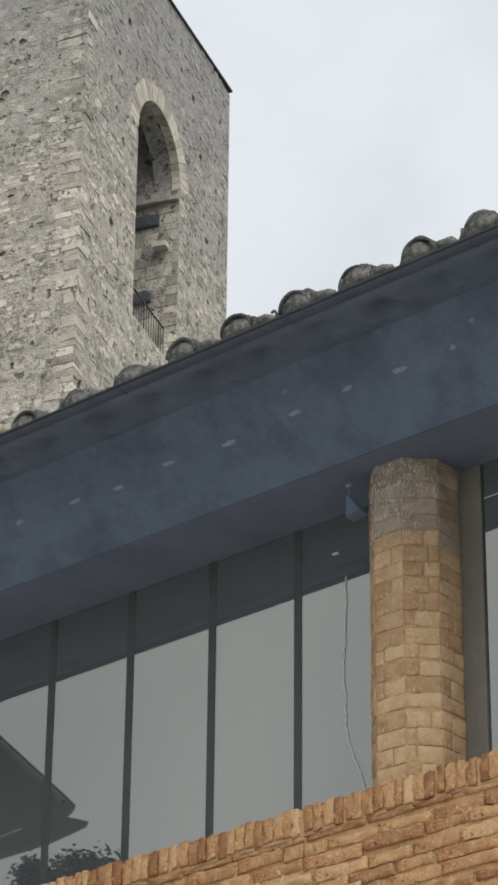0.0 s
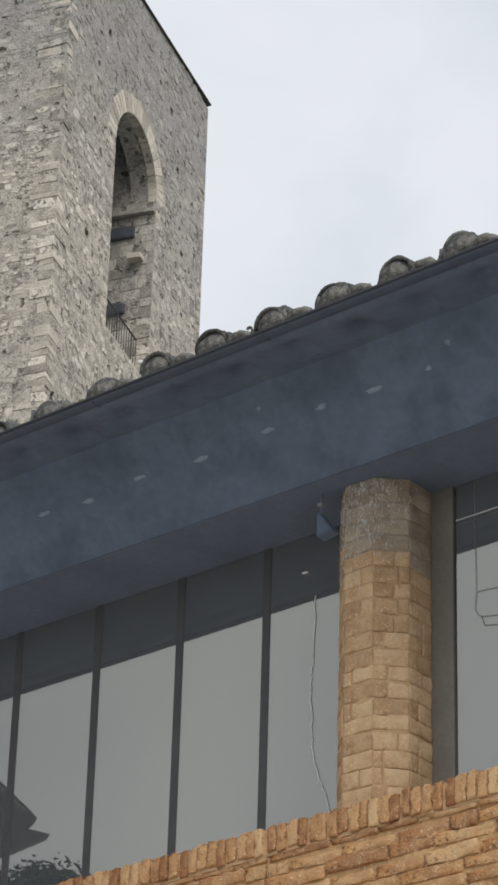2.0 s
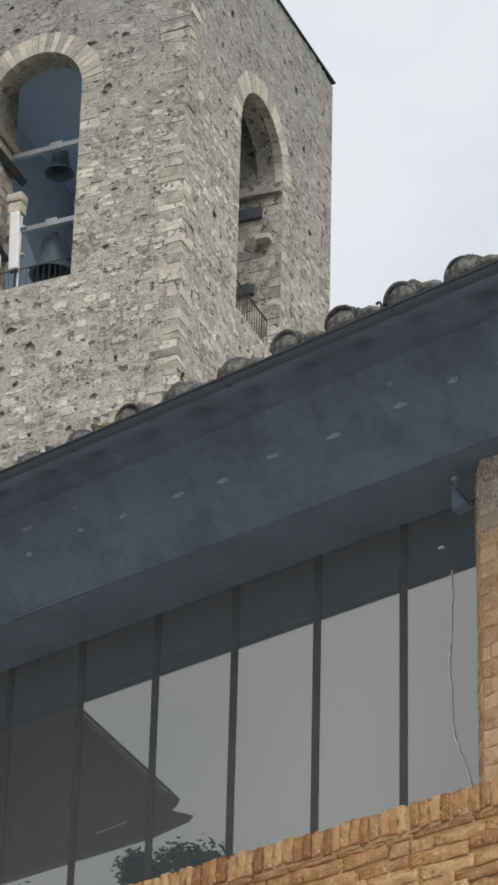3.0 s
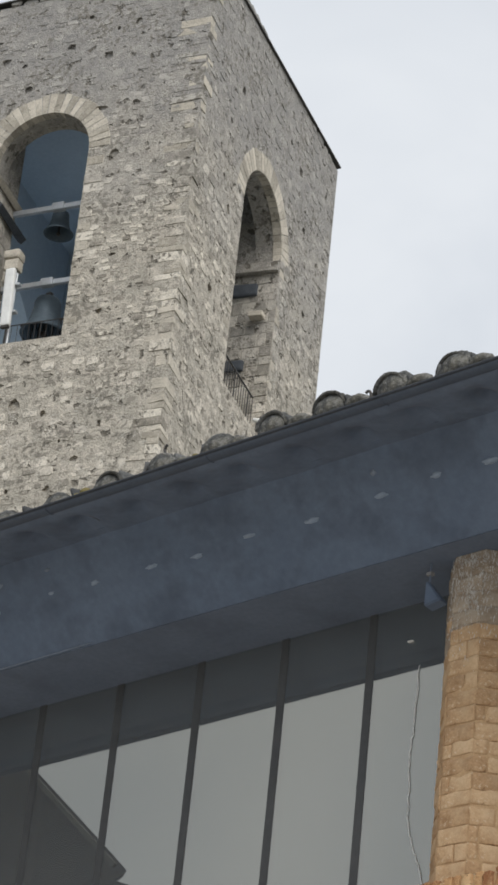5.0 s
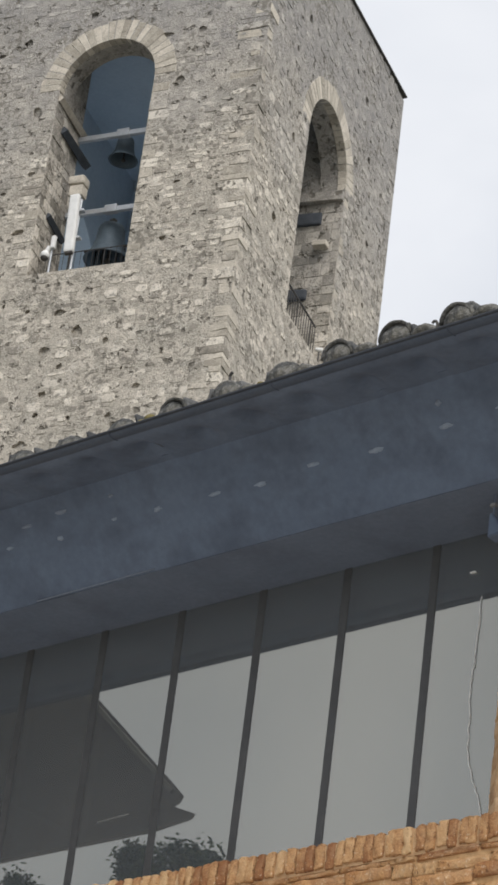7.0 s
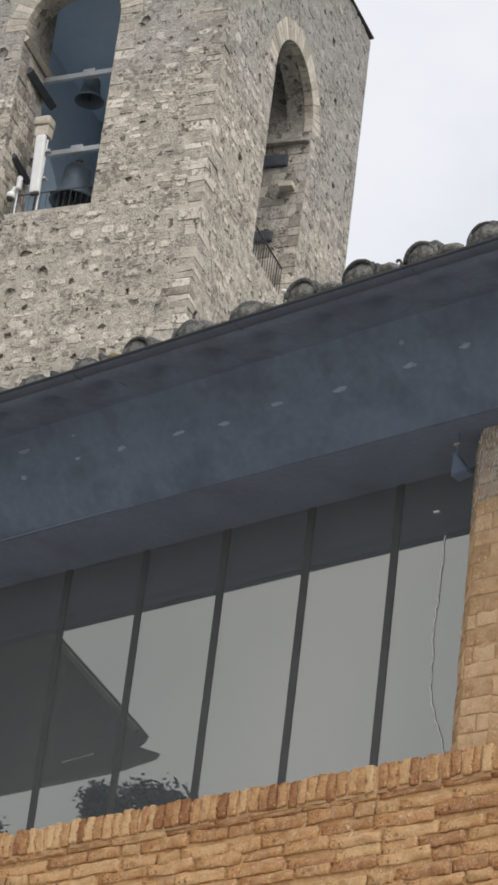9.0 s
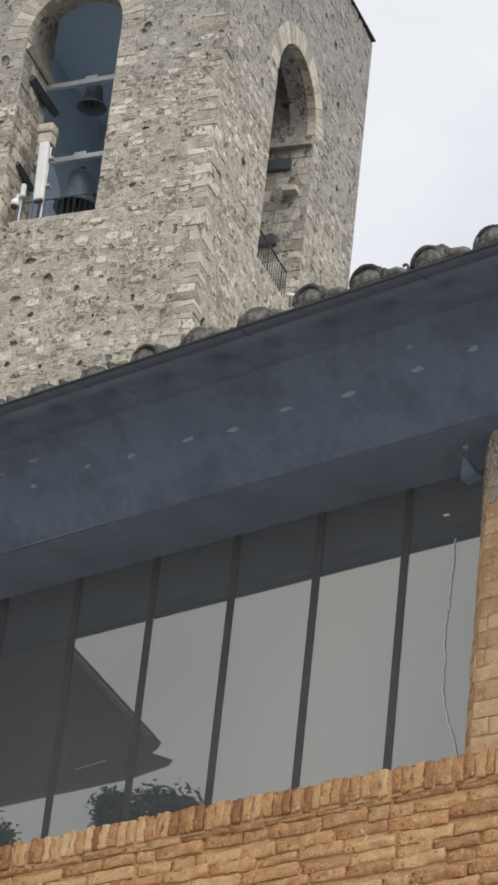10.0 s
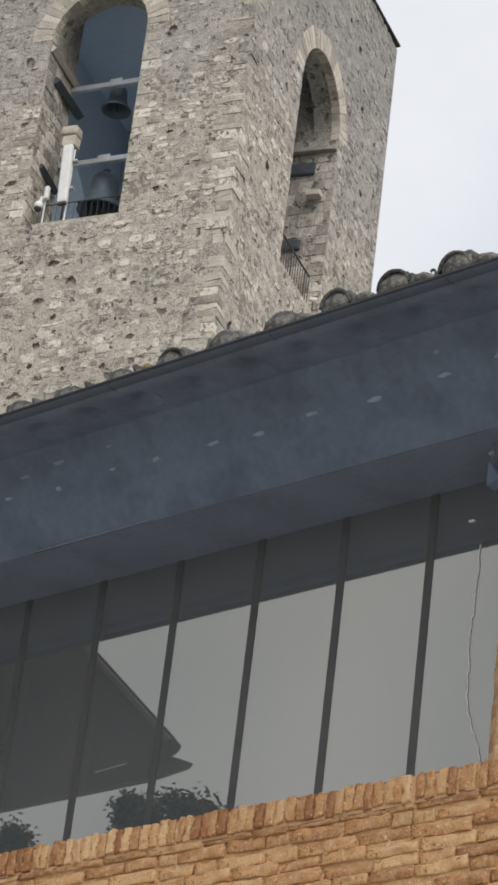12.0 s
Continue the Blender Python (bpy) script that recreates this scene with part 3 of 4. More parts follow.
def worn_brick(seed, lx, ly, lz, nx=13, nz=6, mat=BRICK):
    """A brick with its face towards -y, worn and rounded at the arrises; its centre is the origin."""
    bm = bmesh.new()
    tall = lz > lx
    grid = []
    for j in range(nz):
        line = []
        for i in range(nx):
            u, v = tight(i, nx), tight(j, nz)
            edge = (0.0035 if j in (0, nz - 1) else 0.0) + (0.0015 if i in (0, nx - 1) else 0.0)
            if tall:
                edge = (0.002 if j in (0, nz - 1) else 0.0) + (0.003 if i in (0, nx - 1) else 0.0)
            p = Vector(((u - 0.5) * lx, -ly / 2, (v - 0.5) * lz))
            k = noise.noise(Vector((u * 3.1, v * 2.3, seed * 7.7)))
            p.y += edge + 0.008 * k + 0.009 * noise.noise(Vector((u * 9 * lx / 0.25, v * 3.2 * lz / 0.06, seed * 1.7))) + 0.005 * noise.noise(Vector((u * 22 * lx / 0.25, v * 7 * lz / 0.06, seed * 2.7)))
            p.x += 0.005 * noise.noise(Vector((u * 4, v * 4, seed * 3.1 + 9)))
            p.z += 0.007 * noise.noise(Vector((u * 3, v * 4, seed * 5.1 + 3)))
            line.append(bm.verts.new(p))
        grid.append(line)
    for j in range(nz - 1):
        for i in range(nx - 1):
            bm.faces.new((grid[j][i], grid[j][i + 1], grid[j + 1][i + 1], grid[j + 1][i]))
    ring = grid[0] + [r[-1] for r in grid[1:]] + grid[-1][-2::-1] + [r[0] for r in grid[-2:0:-1]]
    back = [bm.verts.new((v.co.x, ly / 2, v.co.z)) for v in ring]
    for k in range(len(ring)):
        bm.faces.new((ring[k], back[k], back[(k + 1) % len(ring)], ring[(k + 1) % len(ring)]))
    bmesh.ops.recalc_face_normals(bm, faces=bm.faces)
    me = bpy.data.meshes.new("brick")
    bm.to_mesh(me)
    bm.free()
    me.materials.append(mat)
    for p in me.polygons:
        p.use_smooth = len(p.vertices) == 4 and p.index < (nx - 1) * (nz - 1)
    return me


coping = thing("coping", (0, Y_PAR, Z_PAR), "parapet coping of upright worn bricks in pale mortar", "coping", kind="structure")
bm = bmesh.new()
box(bm, X0, X1, Y_PAR + 0.011, Y_PAR + 0.24, Z_PAR - 0.118, Z_PAR - 0.012)
bed = part("mortar_bed", bm, PALE_MORTAR)
bed.parent = coping
bed.matrix_parent_inverse = Matrix.Translation((0, -Y_PAR, -Z_PAR))
UPRIGHT = [worn_brick(100 + s, 0.046, 0.23, 0.106, 6, 10, COPING_BRICK) for s in range(10)]
x = -2.75
while x < 2.9:
    ob = new("brick", UPRIGHT[rng.randrange(10)])
    ob.parent = coping
    ob.matrix_basis = pose(x, 0.115 + rng.uniform(-0.004, 0.004), -0.055 + rng.uniform(-0.004, 0.005), rng.uniform(-1.5, 1.5), rng.uniform(-2.5, 2.5), rng.uniform(-4, 4)) @ Matrix.Diagonal((rng.uniform(0.78, 1.08), 1, rng.uniform(0.95, 1.05), 1))
    x += rng.uniform(0.044, 0.056)

FLAT = [worn_brick(s, 0.255, 0.11, 0.052) for s in range(16)]
z = Z_PAR - 0.122 - 0.012
course = 0
while z > 4.42:
    x = -2.8 + rng.uniform(0, 0.2)
    thin = 0.48 if course == 0 else 1.0
    sag, phase = 0.006, rng.uniform(0, 6)
    while x < 2.9:
        ln = rng.choice((0.255, 0.24, 0.22, 0.27, 0.12, 0.10, 0.17, 0.20, 0.29))
        ob = new("brick", FLAT[rng.randrange(16)])
        ob.parent = wall_low
        hz = rng.uniform(0.80, 1.06) * thin
        ob.matrix_basis = pose(x + ln / 2, Y_PAR + 0.055 + (rng.uniform(-0.005, 0.004) if rng.random() < 0.85 else rng.uniform(0.002, 0.006)), z + sag * math.sin(1.9 * x + phase) * (course > 0) + rng.uniform(-0.005, 0.005) * thin, 0, rng.uniform(-1.6, 1.6), rng.uniform(-1.5, 1.5)) @ Matrix.Diagonal((ln / 0.255, 1, hz, 1))
        x += ln + rng.uniform(0.003, 0.014)
    z -= 0.046 if course == 0 else rng.uniform(0.053, 0.059)
    course += 1

CX, CY, CR = 0.685, -0.085, 0.193
FLAT_R = CR * math.cos(math.pi / 8)      # from the axis to a flat
SIDE = 2 * CR * math.sin(math.pi / 8)
column = thing("column", (CX, CY, Z_PAR - 0.13), "eight-sided column of worn tan bricks under the beam", "column", kind="structure")
H_COL = Z_HEAD - Z_PAR + 0.13
OCT = Matrix.Rotation(math.pi / 8, 4, "Z")
bm = bmesh.new()
bmesh.ops.create_cone(bm, cap_ends=True, segments=8, radius1=CR - 0.004, radius2=CR - 0.004, depth=H_COL, matrix=Matrix.Translation((0, 0, H_COL / 2)) @ OCT)
part("mortar_core", bm, COLUMN_MORTAR, column)
bm = bmesh.new()
bmesh.ops.create_cone(bm, cap_ends=True, segments=8, radius1=CR - 0.003, radius2=CR - 0.003, depth=0.33, matrix=Matrix.Translation((0, 0, H_COL - 0.166)) @ OCT)
part("grey_mortar", bm, COLUMN_TOP, column, "greyed mortar with beam shade in its colour at the head of the shaft")


def shaft_brick(seed, x0, x1, h, mat):
    """One brick of a flat that faces -y: from x0 to x1 across the flat, with mitred ends at the corners."""
    bm = bmesh.new()
    n = 7
    c0, c1 = x0 <= -SIDE / 2 + 1e-4, x1 >= SIDE / 2 - 1e-4
    rows = []
    for j in range(5):
        line = []
        for i in range(n):
            u, v = tight(i, n), (0.0, 0.09, 0.5, 0.91, 1.0)[j]
            x = x0 + (x1 - x0) * u
            worn = (0.0025 if j in (0, 4) else 0.0) + (0.002 if i in (0, n - 1) else 0.0)
            k = 0.007 * noise.noise(Vector((x * 16, v * 1.6, seed * 4.7))) + 0.003 * noise.noise(Vector((x * 60, v * 5, seed * 2.1)))
            d = FLAT_R - worn + k
            zz = (v - 0.5) * h + 0.004 * noise.noise(Vector((u * 3, v * 3, seed * 2.9)))
            if (c0 and i == 0) or (c1 and i == n - 1):
                x = math.copysign(d * math.tan(math.pi / 8), x)
            line.append(bm.verts.new((x, -d, zz)))
        rows.append(line)
    for j in range(4):
        for i in range(n - 1):
            bm.faces.new((rows[j][i], rows[j][i + 1], rows[j + 1][i + 1], rows[j + 1][i]))
    ring = rows[0] + [r[-1] for r in rows[1:]] + rows[-1][-2::-1] + [r[0] for r in rows[-2:0:-1]]
    back = [bm.verts.new((v.co.x * 0.75, v.co.y * 0.75, v.co.z)) for v in ring]
    for k in range(len(ring)):
        bm.faces.new((ring[k], back[k], back[(k + 1) % len(ring)], ring[(k + 1) % len(ring)]))
    bmesh.ops.recalc_face_normals(bm, faces=bm.faces)
    me = bpy.data.meshes.new("brick")
    bm.to_mesh(me)
    bm.free()
    me.materials.append(mat)
    for p in me.polygons:
        p.use_smooth = p.index < 4 * (n - 1)
    return me


z, course = 0.04, 0
while z < H_COL - 0.02:
    h = 0.0715 * rng.uniform(0.90, 1.10)
    for side in range(8):
        if rng.random() < 0.42:
            cuts = [-SIDE / 2, SIDE / 2]
        else:
            cuts = [-SIDE / 2, SIDE * rng.choice((-0.22, -0.1, 0.08, 0.2)), SIDE / 2]
        for a, b in zip(cuts, cuts[1:]):
            a_, b_ = a + (0.003 if a > -SIDE / 2 else 0), b - (0.003 if b < SIDE / 2 else 0)
            grey = z > H_COL - rng.gauss(0.36, 0.06)
            ob = new("brick", shaft_brick(course * 17 + side * 3 + a, a_, b_, h - rng.uniform(0.002, 0.005), COLUMN_TOP if grey else COLUMN_BRICK))
            ob.parent = column
            ob.matrix_basis = pose(0, 0, z + rng.uniform(-0.003, 0.003), 0, 0, 45 * side)
    z += h
    course += 1
# remains of limewash: flakes and runs on the upper shaft, the smallest as one body
fv, ff = [], []
for i in range(900):
    a = radians(rng.gauss(-84, 24))
    zz = H_COL - abs(rng.gauss(0.07, 0.15)) - 0.008
    single = i < 200
    ln = rng.uniform(0.006, 0.016) if single else rng.uniform(0.002, 0.008)
    wd = rng.uniform(0.0008, 0.0022) if single else rng.uniform(0.0006, 0.0016)
    mid_ = math.pi / 4 * round(a / (math.pi / 4))
    rf = (FLAT_R + 0.002) / math.cos(a - mid_)
    at = pose(rf * math.cos(a), rf * math.sin(a), zz, 0, rng.uniform(-12, 12), math.degrees(mid_) + 90)
    vs = [Vector((x_ * wd, y_ * 0.0014, z_ * ln)) for x_, y_, z_ in ((0, 0, 1), (1, 0, 0.2), (0.3, -1, 0), (-1, 0, 0.1), (0.2, 1, 0), (0.1, 0, -1))]
    fs = [(0, 1, 2), (0, 2, 3), (0, 3, 4), (0, 4, 1), (5, 2, 1), (5, 3, 2), (5, 4, 3), (5, 1, 4)]
    if single:
        me = bpy.data.meshes.new("limewash_flake")
        me.from_pydata(vs, [], fs)
        me.materials.append(LIMEWASH)
        ob = new("limewash_flake", me)
        ob.parent, ob.matrix_basis = column, at
    else:
        ff += [tuple(k + len(fv) for k in f) for f in fs]
        fv += [at @ v for v in vs]
me = bpy.data.meshes.new("limewash_specks")
me.from_pydata(fv, [], ff)
me.materials.append(LIMEWASH)
ob = new("limewash_specks", me)
ob.parent = column
tagged(ob, kind="stuff")

# ---- cables and small fittings on the loggia ----
cable = thing("cable", (0.27, -0.008, 5.4), "loose pale cable hanging in front of the glass", "cable")
bm = bmesh.new()
way = [(-0.01, 0, 0.95), (-0.005, 0, 0.85), (-0.012, 0, 0.66), (-0.018, 0, 0.62), (-0.024, 0, 0.53), (-0.015, 0, 0.40), (-0.012, 0, 0.28), (0.005, 0, 0.20), (0.03, 0, 0.12), (0.06, 0, 0.06), (0.09, 0, -0.05), (0.10, 0, -0.20)]
kinked = []
for p, q in zip(way, way[1:]):
    for k in range(3):
        kinked.append((p[0] + (q[0] - p[0]) * k / 3 + rng.uniform(-0.0035, 0.0035), 0, p[2] + (q[2] - p[2]) * k / 3))
tube(bm, kinked + way[-1:], 0.0019)
part("wire", bm, CABLE, cable, smooth=True)
bm = bmesh.new()
box(bm, -0.078, -0.05, -0.005, 0.005, 1.070, 1.076, 0.002)
part("clip", bm, CABLE, cable)
loop = thing("cable", (1.07, -0.008, 6.02), "thin grey cable loops hanging before the glass", "cable")
bm = bmesh.new()
tube(bm, [(0.005, 0, 0.65), (0.006, 0, 0.30), (0.008, 0, 0.13), (0.002, 0, 0.05), (0.02, 0, 0.012), (0.05, 0, 0.0), (0.17, 0, -0.018), (0.30, 0, -0.03)], 0.0012)
part("wire", bm, GREY_CABLE, loop, smooth=True)
bm = bmesh.new()
tube(bm, [(0.012, 0, 0.118), (0.06, 0, 0.115), (0.17, 0, 0.106), (0.30, 0, 0.10)], 0.0012)
part("wire", bm, GREY_CABLE, loop, smooth=True)
bm = bmesh.new()
tube(bm, [(0.03, 0, 0.01), (0.045, 0, -0.035), (0.06, 0, -0.040), (0.17, 0, -0.063), (0.30, 0, -0.08)], 0.0012)
part("wire", bm, GREY_CABLE, loop, smooth=True)
# white line reflected in the pane, built as a rod on the glass
strip = thing("conduit", (1.0, -0.02, 6.475), "thin white rod on the glass in place of a reflected line", "conduit")
bm = bmesh.new()
rod(bm, (-0.01, 0, 0), (1.2, 0, 0.004), 0.0024, seg=8)
part("pipe", bm, WHITE, strip, smooth=True)
spot = thing("floodlight", (0.474, -0.27, Z_HEAD + 0.03), "small pale floodlight under the beam beside the column", "floodlight")
bm = bmesh.new()
rod(bm, (0.02, 0, 0), (0.02, 0, -0.13), 0.004)
part("stem", bm, TIMBER, spot)
bm = box(bmesh.new(), 0.006, 0.034, -0.012, 0.012, -0.088, -0.074, 0.004)
part("cap", bm, GREY_CABLE, spot, "small pale cap")
bm = bmesh.new()
vs = [bm.verts.new(p) for p in ((0.012, -0.02, -0.12), (0.012, 0.02, -0.12), (0.018, -0.03, -0.24), (0.018, 0.03, -0.24), (0.100, -0.03, -0.226), (0.100, 0.03, -0.226), (0.026, -0.02, -0.125), (0.026, 0.02, -0.125))]
for f in ((0, 1, 3, 2), (2, 3, 5, 4), (4, 5, 7, 6), (6, 7, 1, 0), (0, 2, 4, 6), (1, 7, 5, 3)):
    bm.faces.new([vs[k] for k in f])
bmesh.ops.bevel(bm, geom=bm.edges[:], offset=0.005, segments=2, affect="EDGES")
part("housing", bm, SOFFIT, spot, "grey metal housing")

# ---- bell tower ----
TC = Vector((-37.90, 37.0, 0.0))
DL, NL = Vector((-0.95882, -0.28402, 0)), Vector((-0.28402, 0.95882, 0))
DR, NR = Vector((-0.35837, 0.93358, 0)), Vector((-0.93358, -0.35837, 0))
T_BASE, THICK = -0.55, 1.7
SHEAR = 0.0787                # the two faces meet at 94.5 degrees
tower = thing("bell_tower", (TC.x, TC.y, T_BASE), "old rubble-stone bell tower with tall arched openings", "tower")
LEFT = dict(d=DL, n=NL, width=9.6, top=51.95, s0=3.20, s1=6.08, sill=40.62, spring=46.52)
RIGHT = dict(d=DR, n=NR, width=10.95, top=52.75, s0=3.75, s1=7.02, sill=41.0, spring=46.95)


def face_matrix(w):
    m = Matrix.Identity(4)
    o = w.get("o", TC)
    for r in range(3):
        m[r][0], m[r][1], m[r][2], m[r][3] = w["d"][r], w["n"][r], (0, 0, 1)[r], o[r]
    return m


def outline(w, grow=0.0, n=20):
    c, r = (w["s0"] + w["s1"]) / 2, (w["s1"] - w["s0"]) / 2 + grow
    pts = [(c - r, w["sill"]), (c - r, w["spring"])]
    pts += [(c - r * math.cos(math.pi * k / n), w["spring"] + r * math.sin(math.pi * k / n)) for k in range(1, n)]
    return pts + [(c + r, w["spring"]), (c + r, w["sill"])]


def wall_mesh(w, thick, name, holes=(), arch=True, mat=None):
    bm = bmesh.new()
    outer = [bm.verts.new((s, 0, z)) for s, z in ((0, T_BASE), (w["width"], T_BASE), (w["width"], w["top"]), (0, w["top"]))]
    es = [bm.edges.new((outer[i], outer[(i + 1) % 4])) for i in range(4)]
    if arch:
        inn = [bm.verts.new((s, 0, z)) for s, z in outline(w)]
        es += [bm.edges.new((inn[i], inn[(i + 1) % len(inn)])) for i in range(len(inn))]
    for hs, hz, hw, hh in holes:
        k = rng.randrange(8, 12)
        ph = rng.uniform(0, 6)
        loop_ = []
        for q in range(k):
            a = ph + 2 * math.pi * q / k
            f = rng.uniform(0.65, 1.15)
            loop_.append(bm.verts.new((hs + f * hw / 2 * math.cos(a), 0, hz + f * hh / 2 * math.sin(a))))
        es += [bm.edges.new((loop_[q], loop_[(q + 1) % k])) for q in range(k)]
    bmesh.ops.triangle_fill(bm, use_beauty=True, use_dissolve=False, edges=es)
    r = bmesh.ops.extrude_face_region(bm, geom=bm.faces[:])
    bmesh.ops.translate(bm, verts=[v for v in r["geom"] if isinstance(v, bmesh.types.BMVert)], vec=((SHEAR if "o" not in w else 0) * thick, 0.9969 * thick, 0))
    ob = part(name, bm, mat or RUBBLE)
    ob.parent = tower
    for hs, hz, hw, hh in holes:
        bm = box(bmesh.new(), hs - hw * 0.6, hs + hw * 0.6, 0.09, 0.16, hz - hh * 0.6, hz + hh * 0.6)
        for v in bm.verts:
            v.co.y += rng.uniform(-0.05, 0.04)
        part("hole_back", bm, RUBBLE, ob)
    ob.matrix_basis = Matrix.Translation((-TC.x, -TC.y, -T_BASE)) @ face_matrix(w)
    return ob


HOLES_L = ((4.26, 38.69, 0.36, 0.34), (1.56, 37.79, 0.55, 0.22), (2.33, 36.84, 0.28, 0.2), (2.43, 46.15, 0.34, 0.42), (3.0, 47.8, 0.42, 0.2), (1.05, 47.95, 0.4, 0.36),
           (1.23, 46.38, 0.28, 0.24), (0.5, 46.61, 0.3, 0.3), (0.42, 45.78, 0.26, 0.18), (5.4, 35.45, 0.45, 0.25), (4.64, 37.68, 0.2, 0.2), (4.89, 39.32, 0.4, 0.2), (6.65, 45.87, 0.36, 0.4),
           (1.95, 47.81, 0.3, 0.25), (5.34, 48.9, 0.3, 0.25), (6.5, 43.86, 0.3, 0.2), (6.6, 42.0, 0.4, 0.25), (0.7, 42.6, 0.36, 0.13), (2.2, 41.2, 0.24, 0.22), (3.4, 38.3, 0.22, 0.2),
           (5.2, 38.2, 0.3, 0.3), (3.0, 49.6, 0.35, 0.3), (1.6, 49.3, 0.28, 0.3), (4.2, 50.1, 0.3, 0.3), (6.2, 50.0, 0.3, 0.3), (2.2, 50.6, 0.3, 0.25), (7.3, 48.3, 0.3, 0.3), (5.0, 36.9, 0.25, 0.2))
HOLES_R = ((2.72, 45.84, 0.3, 0.3), (2.08, 42.9, 0.32, 0.3), (7.9, 50.6, 0.35, 0.3), (1.5, 47.5, 0.3, 0.3), (9.2, 46.5, 0.3, 0.25), (8.6, 49.0, 0.3, 0.25), (2.9, 49.9, 0.3, 0.3))

RING = 0.8                    # depth of the front arch; behind it the vault is higher
r_ = random.Random(77)


def more_holes(w, known, count):
    """Small weathered voids scattered over a face, clear of the opening and of the known ones."""
    out = list(known)
    while len(out) < len(known) + count:
        s_, z_ = r_.uniform(0.35, w["width"] - 0.4), r_.uniform(34.5, w["top"] - 0.6)
        p, q = r_.uniform(0.10, 0.26), r_.uniform(0.09, 0.20)
        if w["s0"] - 0.95 < s_ < w["s1"] + 0.95 and w["sill"] - 0.4 < z_ < w["spring"] + 2.6:
            continue
        if all(abs(s_ - a) > 0.55 or abs(z_ - b) > 0.5 for a, b, _, _ in out):
            out.append((s_, z_, p, q))
    return tuple(out)


HOLES_L, HOLES_R = more_holes(LEFT, HOLES_L, 55), more_holes(RIGHT, HOLES_R, 30)
wall_l = wall_mesh(LEFT, RING, "wall", HOLES_L)

def inner_wall(w):
    """The wall behind the front arch: the same jambs, but open up to the vault."""
    bm = bmesh.new()
    for x0_, x1_, z0_, z1_ in ((0.0, w["s0"], T_BASE, w["top"]), (w["s1"], w["width"], T_BASE, w["top"]), (w["s0"], w["s1"], T_BASE, w["sill"]), (w["s0"], w["s1"], 50.2, w["top"])):
        vs = [bm.verts.new((x_ + SHEAR * y_, y_ * 0.9969, z_)) for y_ in (RING + 0.002, THICK) for x_, z_ in ((x0_, z0_), (x1_, z0_), (x1_, z1_), (x0_, z1_))]
        for f in ((0, 1, 2, 3), (7, 6, 5, 4), (0, 4, 5, 1), (1, 5, 6, 2), (2, 6, 7, 3), (3, 7, 4, 0)):
            bm.faces.new([vs[q] for q in f])
    ob = part("inner_wall", bm, RUBBLE, tower)
    ob.matrix_basis = Matrix.Translation((-TC.x, -TC.y, -T_BASE)) @ face_matrix(w)


inner_wall(LEFT)
inner_wall(RIGHT)
wall_r = wall_mesh(RIGHT, RING, "wall", HOLES_R)
# the two far sides, with unseen arches added to let skylight into the belfry
a, b = TC + DR * 10.95, TC + DL * 9.6
c = a + DL * 9.6
FAR_A = dict(d=DL, n=-NL, o=a, width=9.6, top=51.95, s0=2.5, s1=7.1, sill=40.6, spring=44.3)
FAR_B = dict(d=DR, n=-NR, o=b, width=10.95, top=51.95, s0=2.9, s1=8.1, sill=40.6, spring=44.6)
wall_mesh(FAR_A, 1.4, "wall", mat=BELFRY)
wall_mesh(FAR_B, 1.4, "wall", mat=BELFRY)
# belfry floor and roof
INV = Matrix.Translation((-TC.x, -TC.y, -T_BASE))
bm = bmesh.new()
quad = [TC + DL * 1.0 + NL * 1.0, TC + DL * 9.0 + NL * 1.0, TC + DL * 9.0 + NL * 9.6, TC + DL * 1.0 + NL * 9.6]
for name_, z0, z1 in (("belfry_floor", 40.2, 40.55), ("belfry_ceiling", 50.2, 50.5)):
    bm = bmesh.new()
    lo, hi = [bm.verts.new(p + Vector((0, 0, z0))) for p in quad], [bm.verts.new(p + Vector((0, 0, z1))) for p in quad]
    for k in range(4):
        bm.faces.new((lo[k], lo[(k + 1) % 4], hi[(k + 1) % 4], hi[k]))
    bm.faces.new(lo[::-1])
    bm.faces.new(hi)
    ob = part(name_, bm, BELFRY, tower)
    ob.matrix_basis = INV
bm = bmesh.new()
ov = 0.07
mid = (a + b) / 2
rq = []
for p, h in ((TC, 52.35), (b, 51.97), (c, 52.4), (a, 52.9)):
    o = (p - mid).normalized()
    rq.append(p + o * ov * 1.5 + Vector((0, 0, h)))
lo = [bm.verts.new(p) for p in rq]
hi = [bm.verts.new(p + Vector((0, 0, 0.045))) for p in rq]
apex = bm.verts.new(mid + Vector((0, 0, 54.2)))
for k in range(4):
    bm.faces.new((lo[k], lo[(k + 1) % 4], hi[(k + 1) % 4], hi[k]))
    bm.faces.new((hi[k], hi[(k + 1) % 4], apex))
bm.faces.new(lo[::-1])
ob = part("roof", bm, IRON, tower, "low roof with a thin dark edge")
ob.matrix_basis = INV

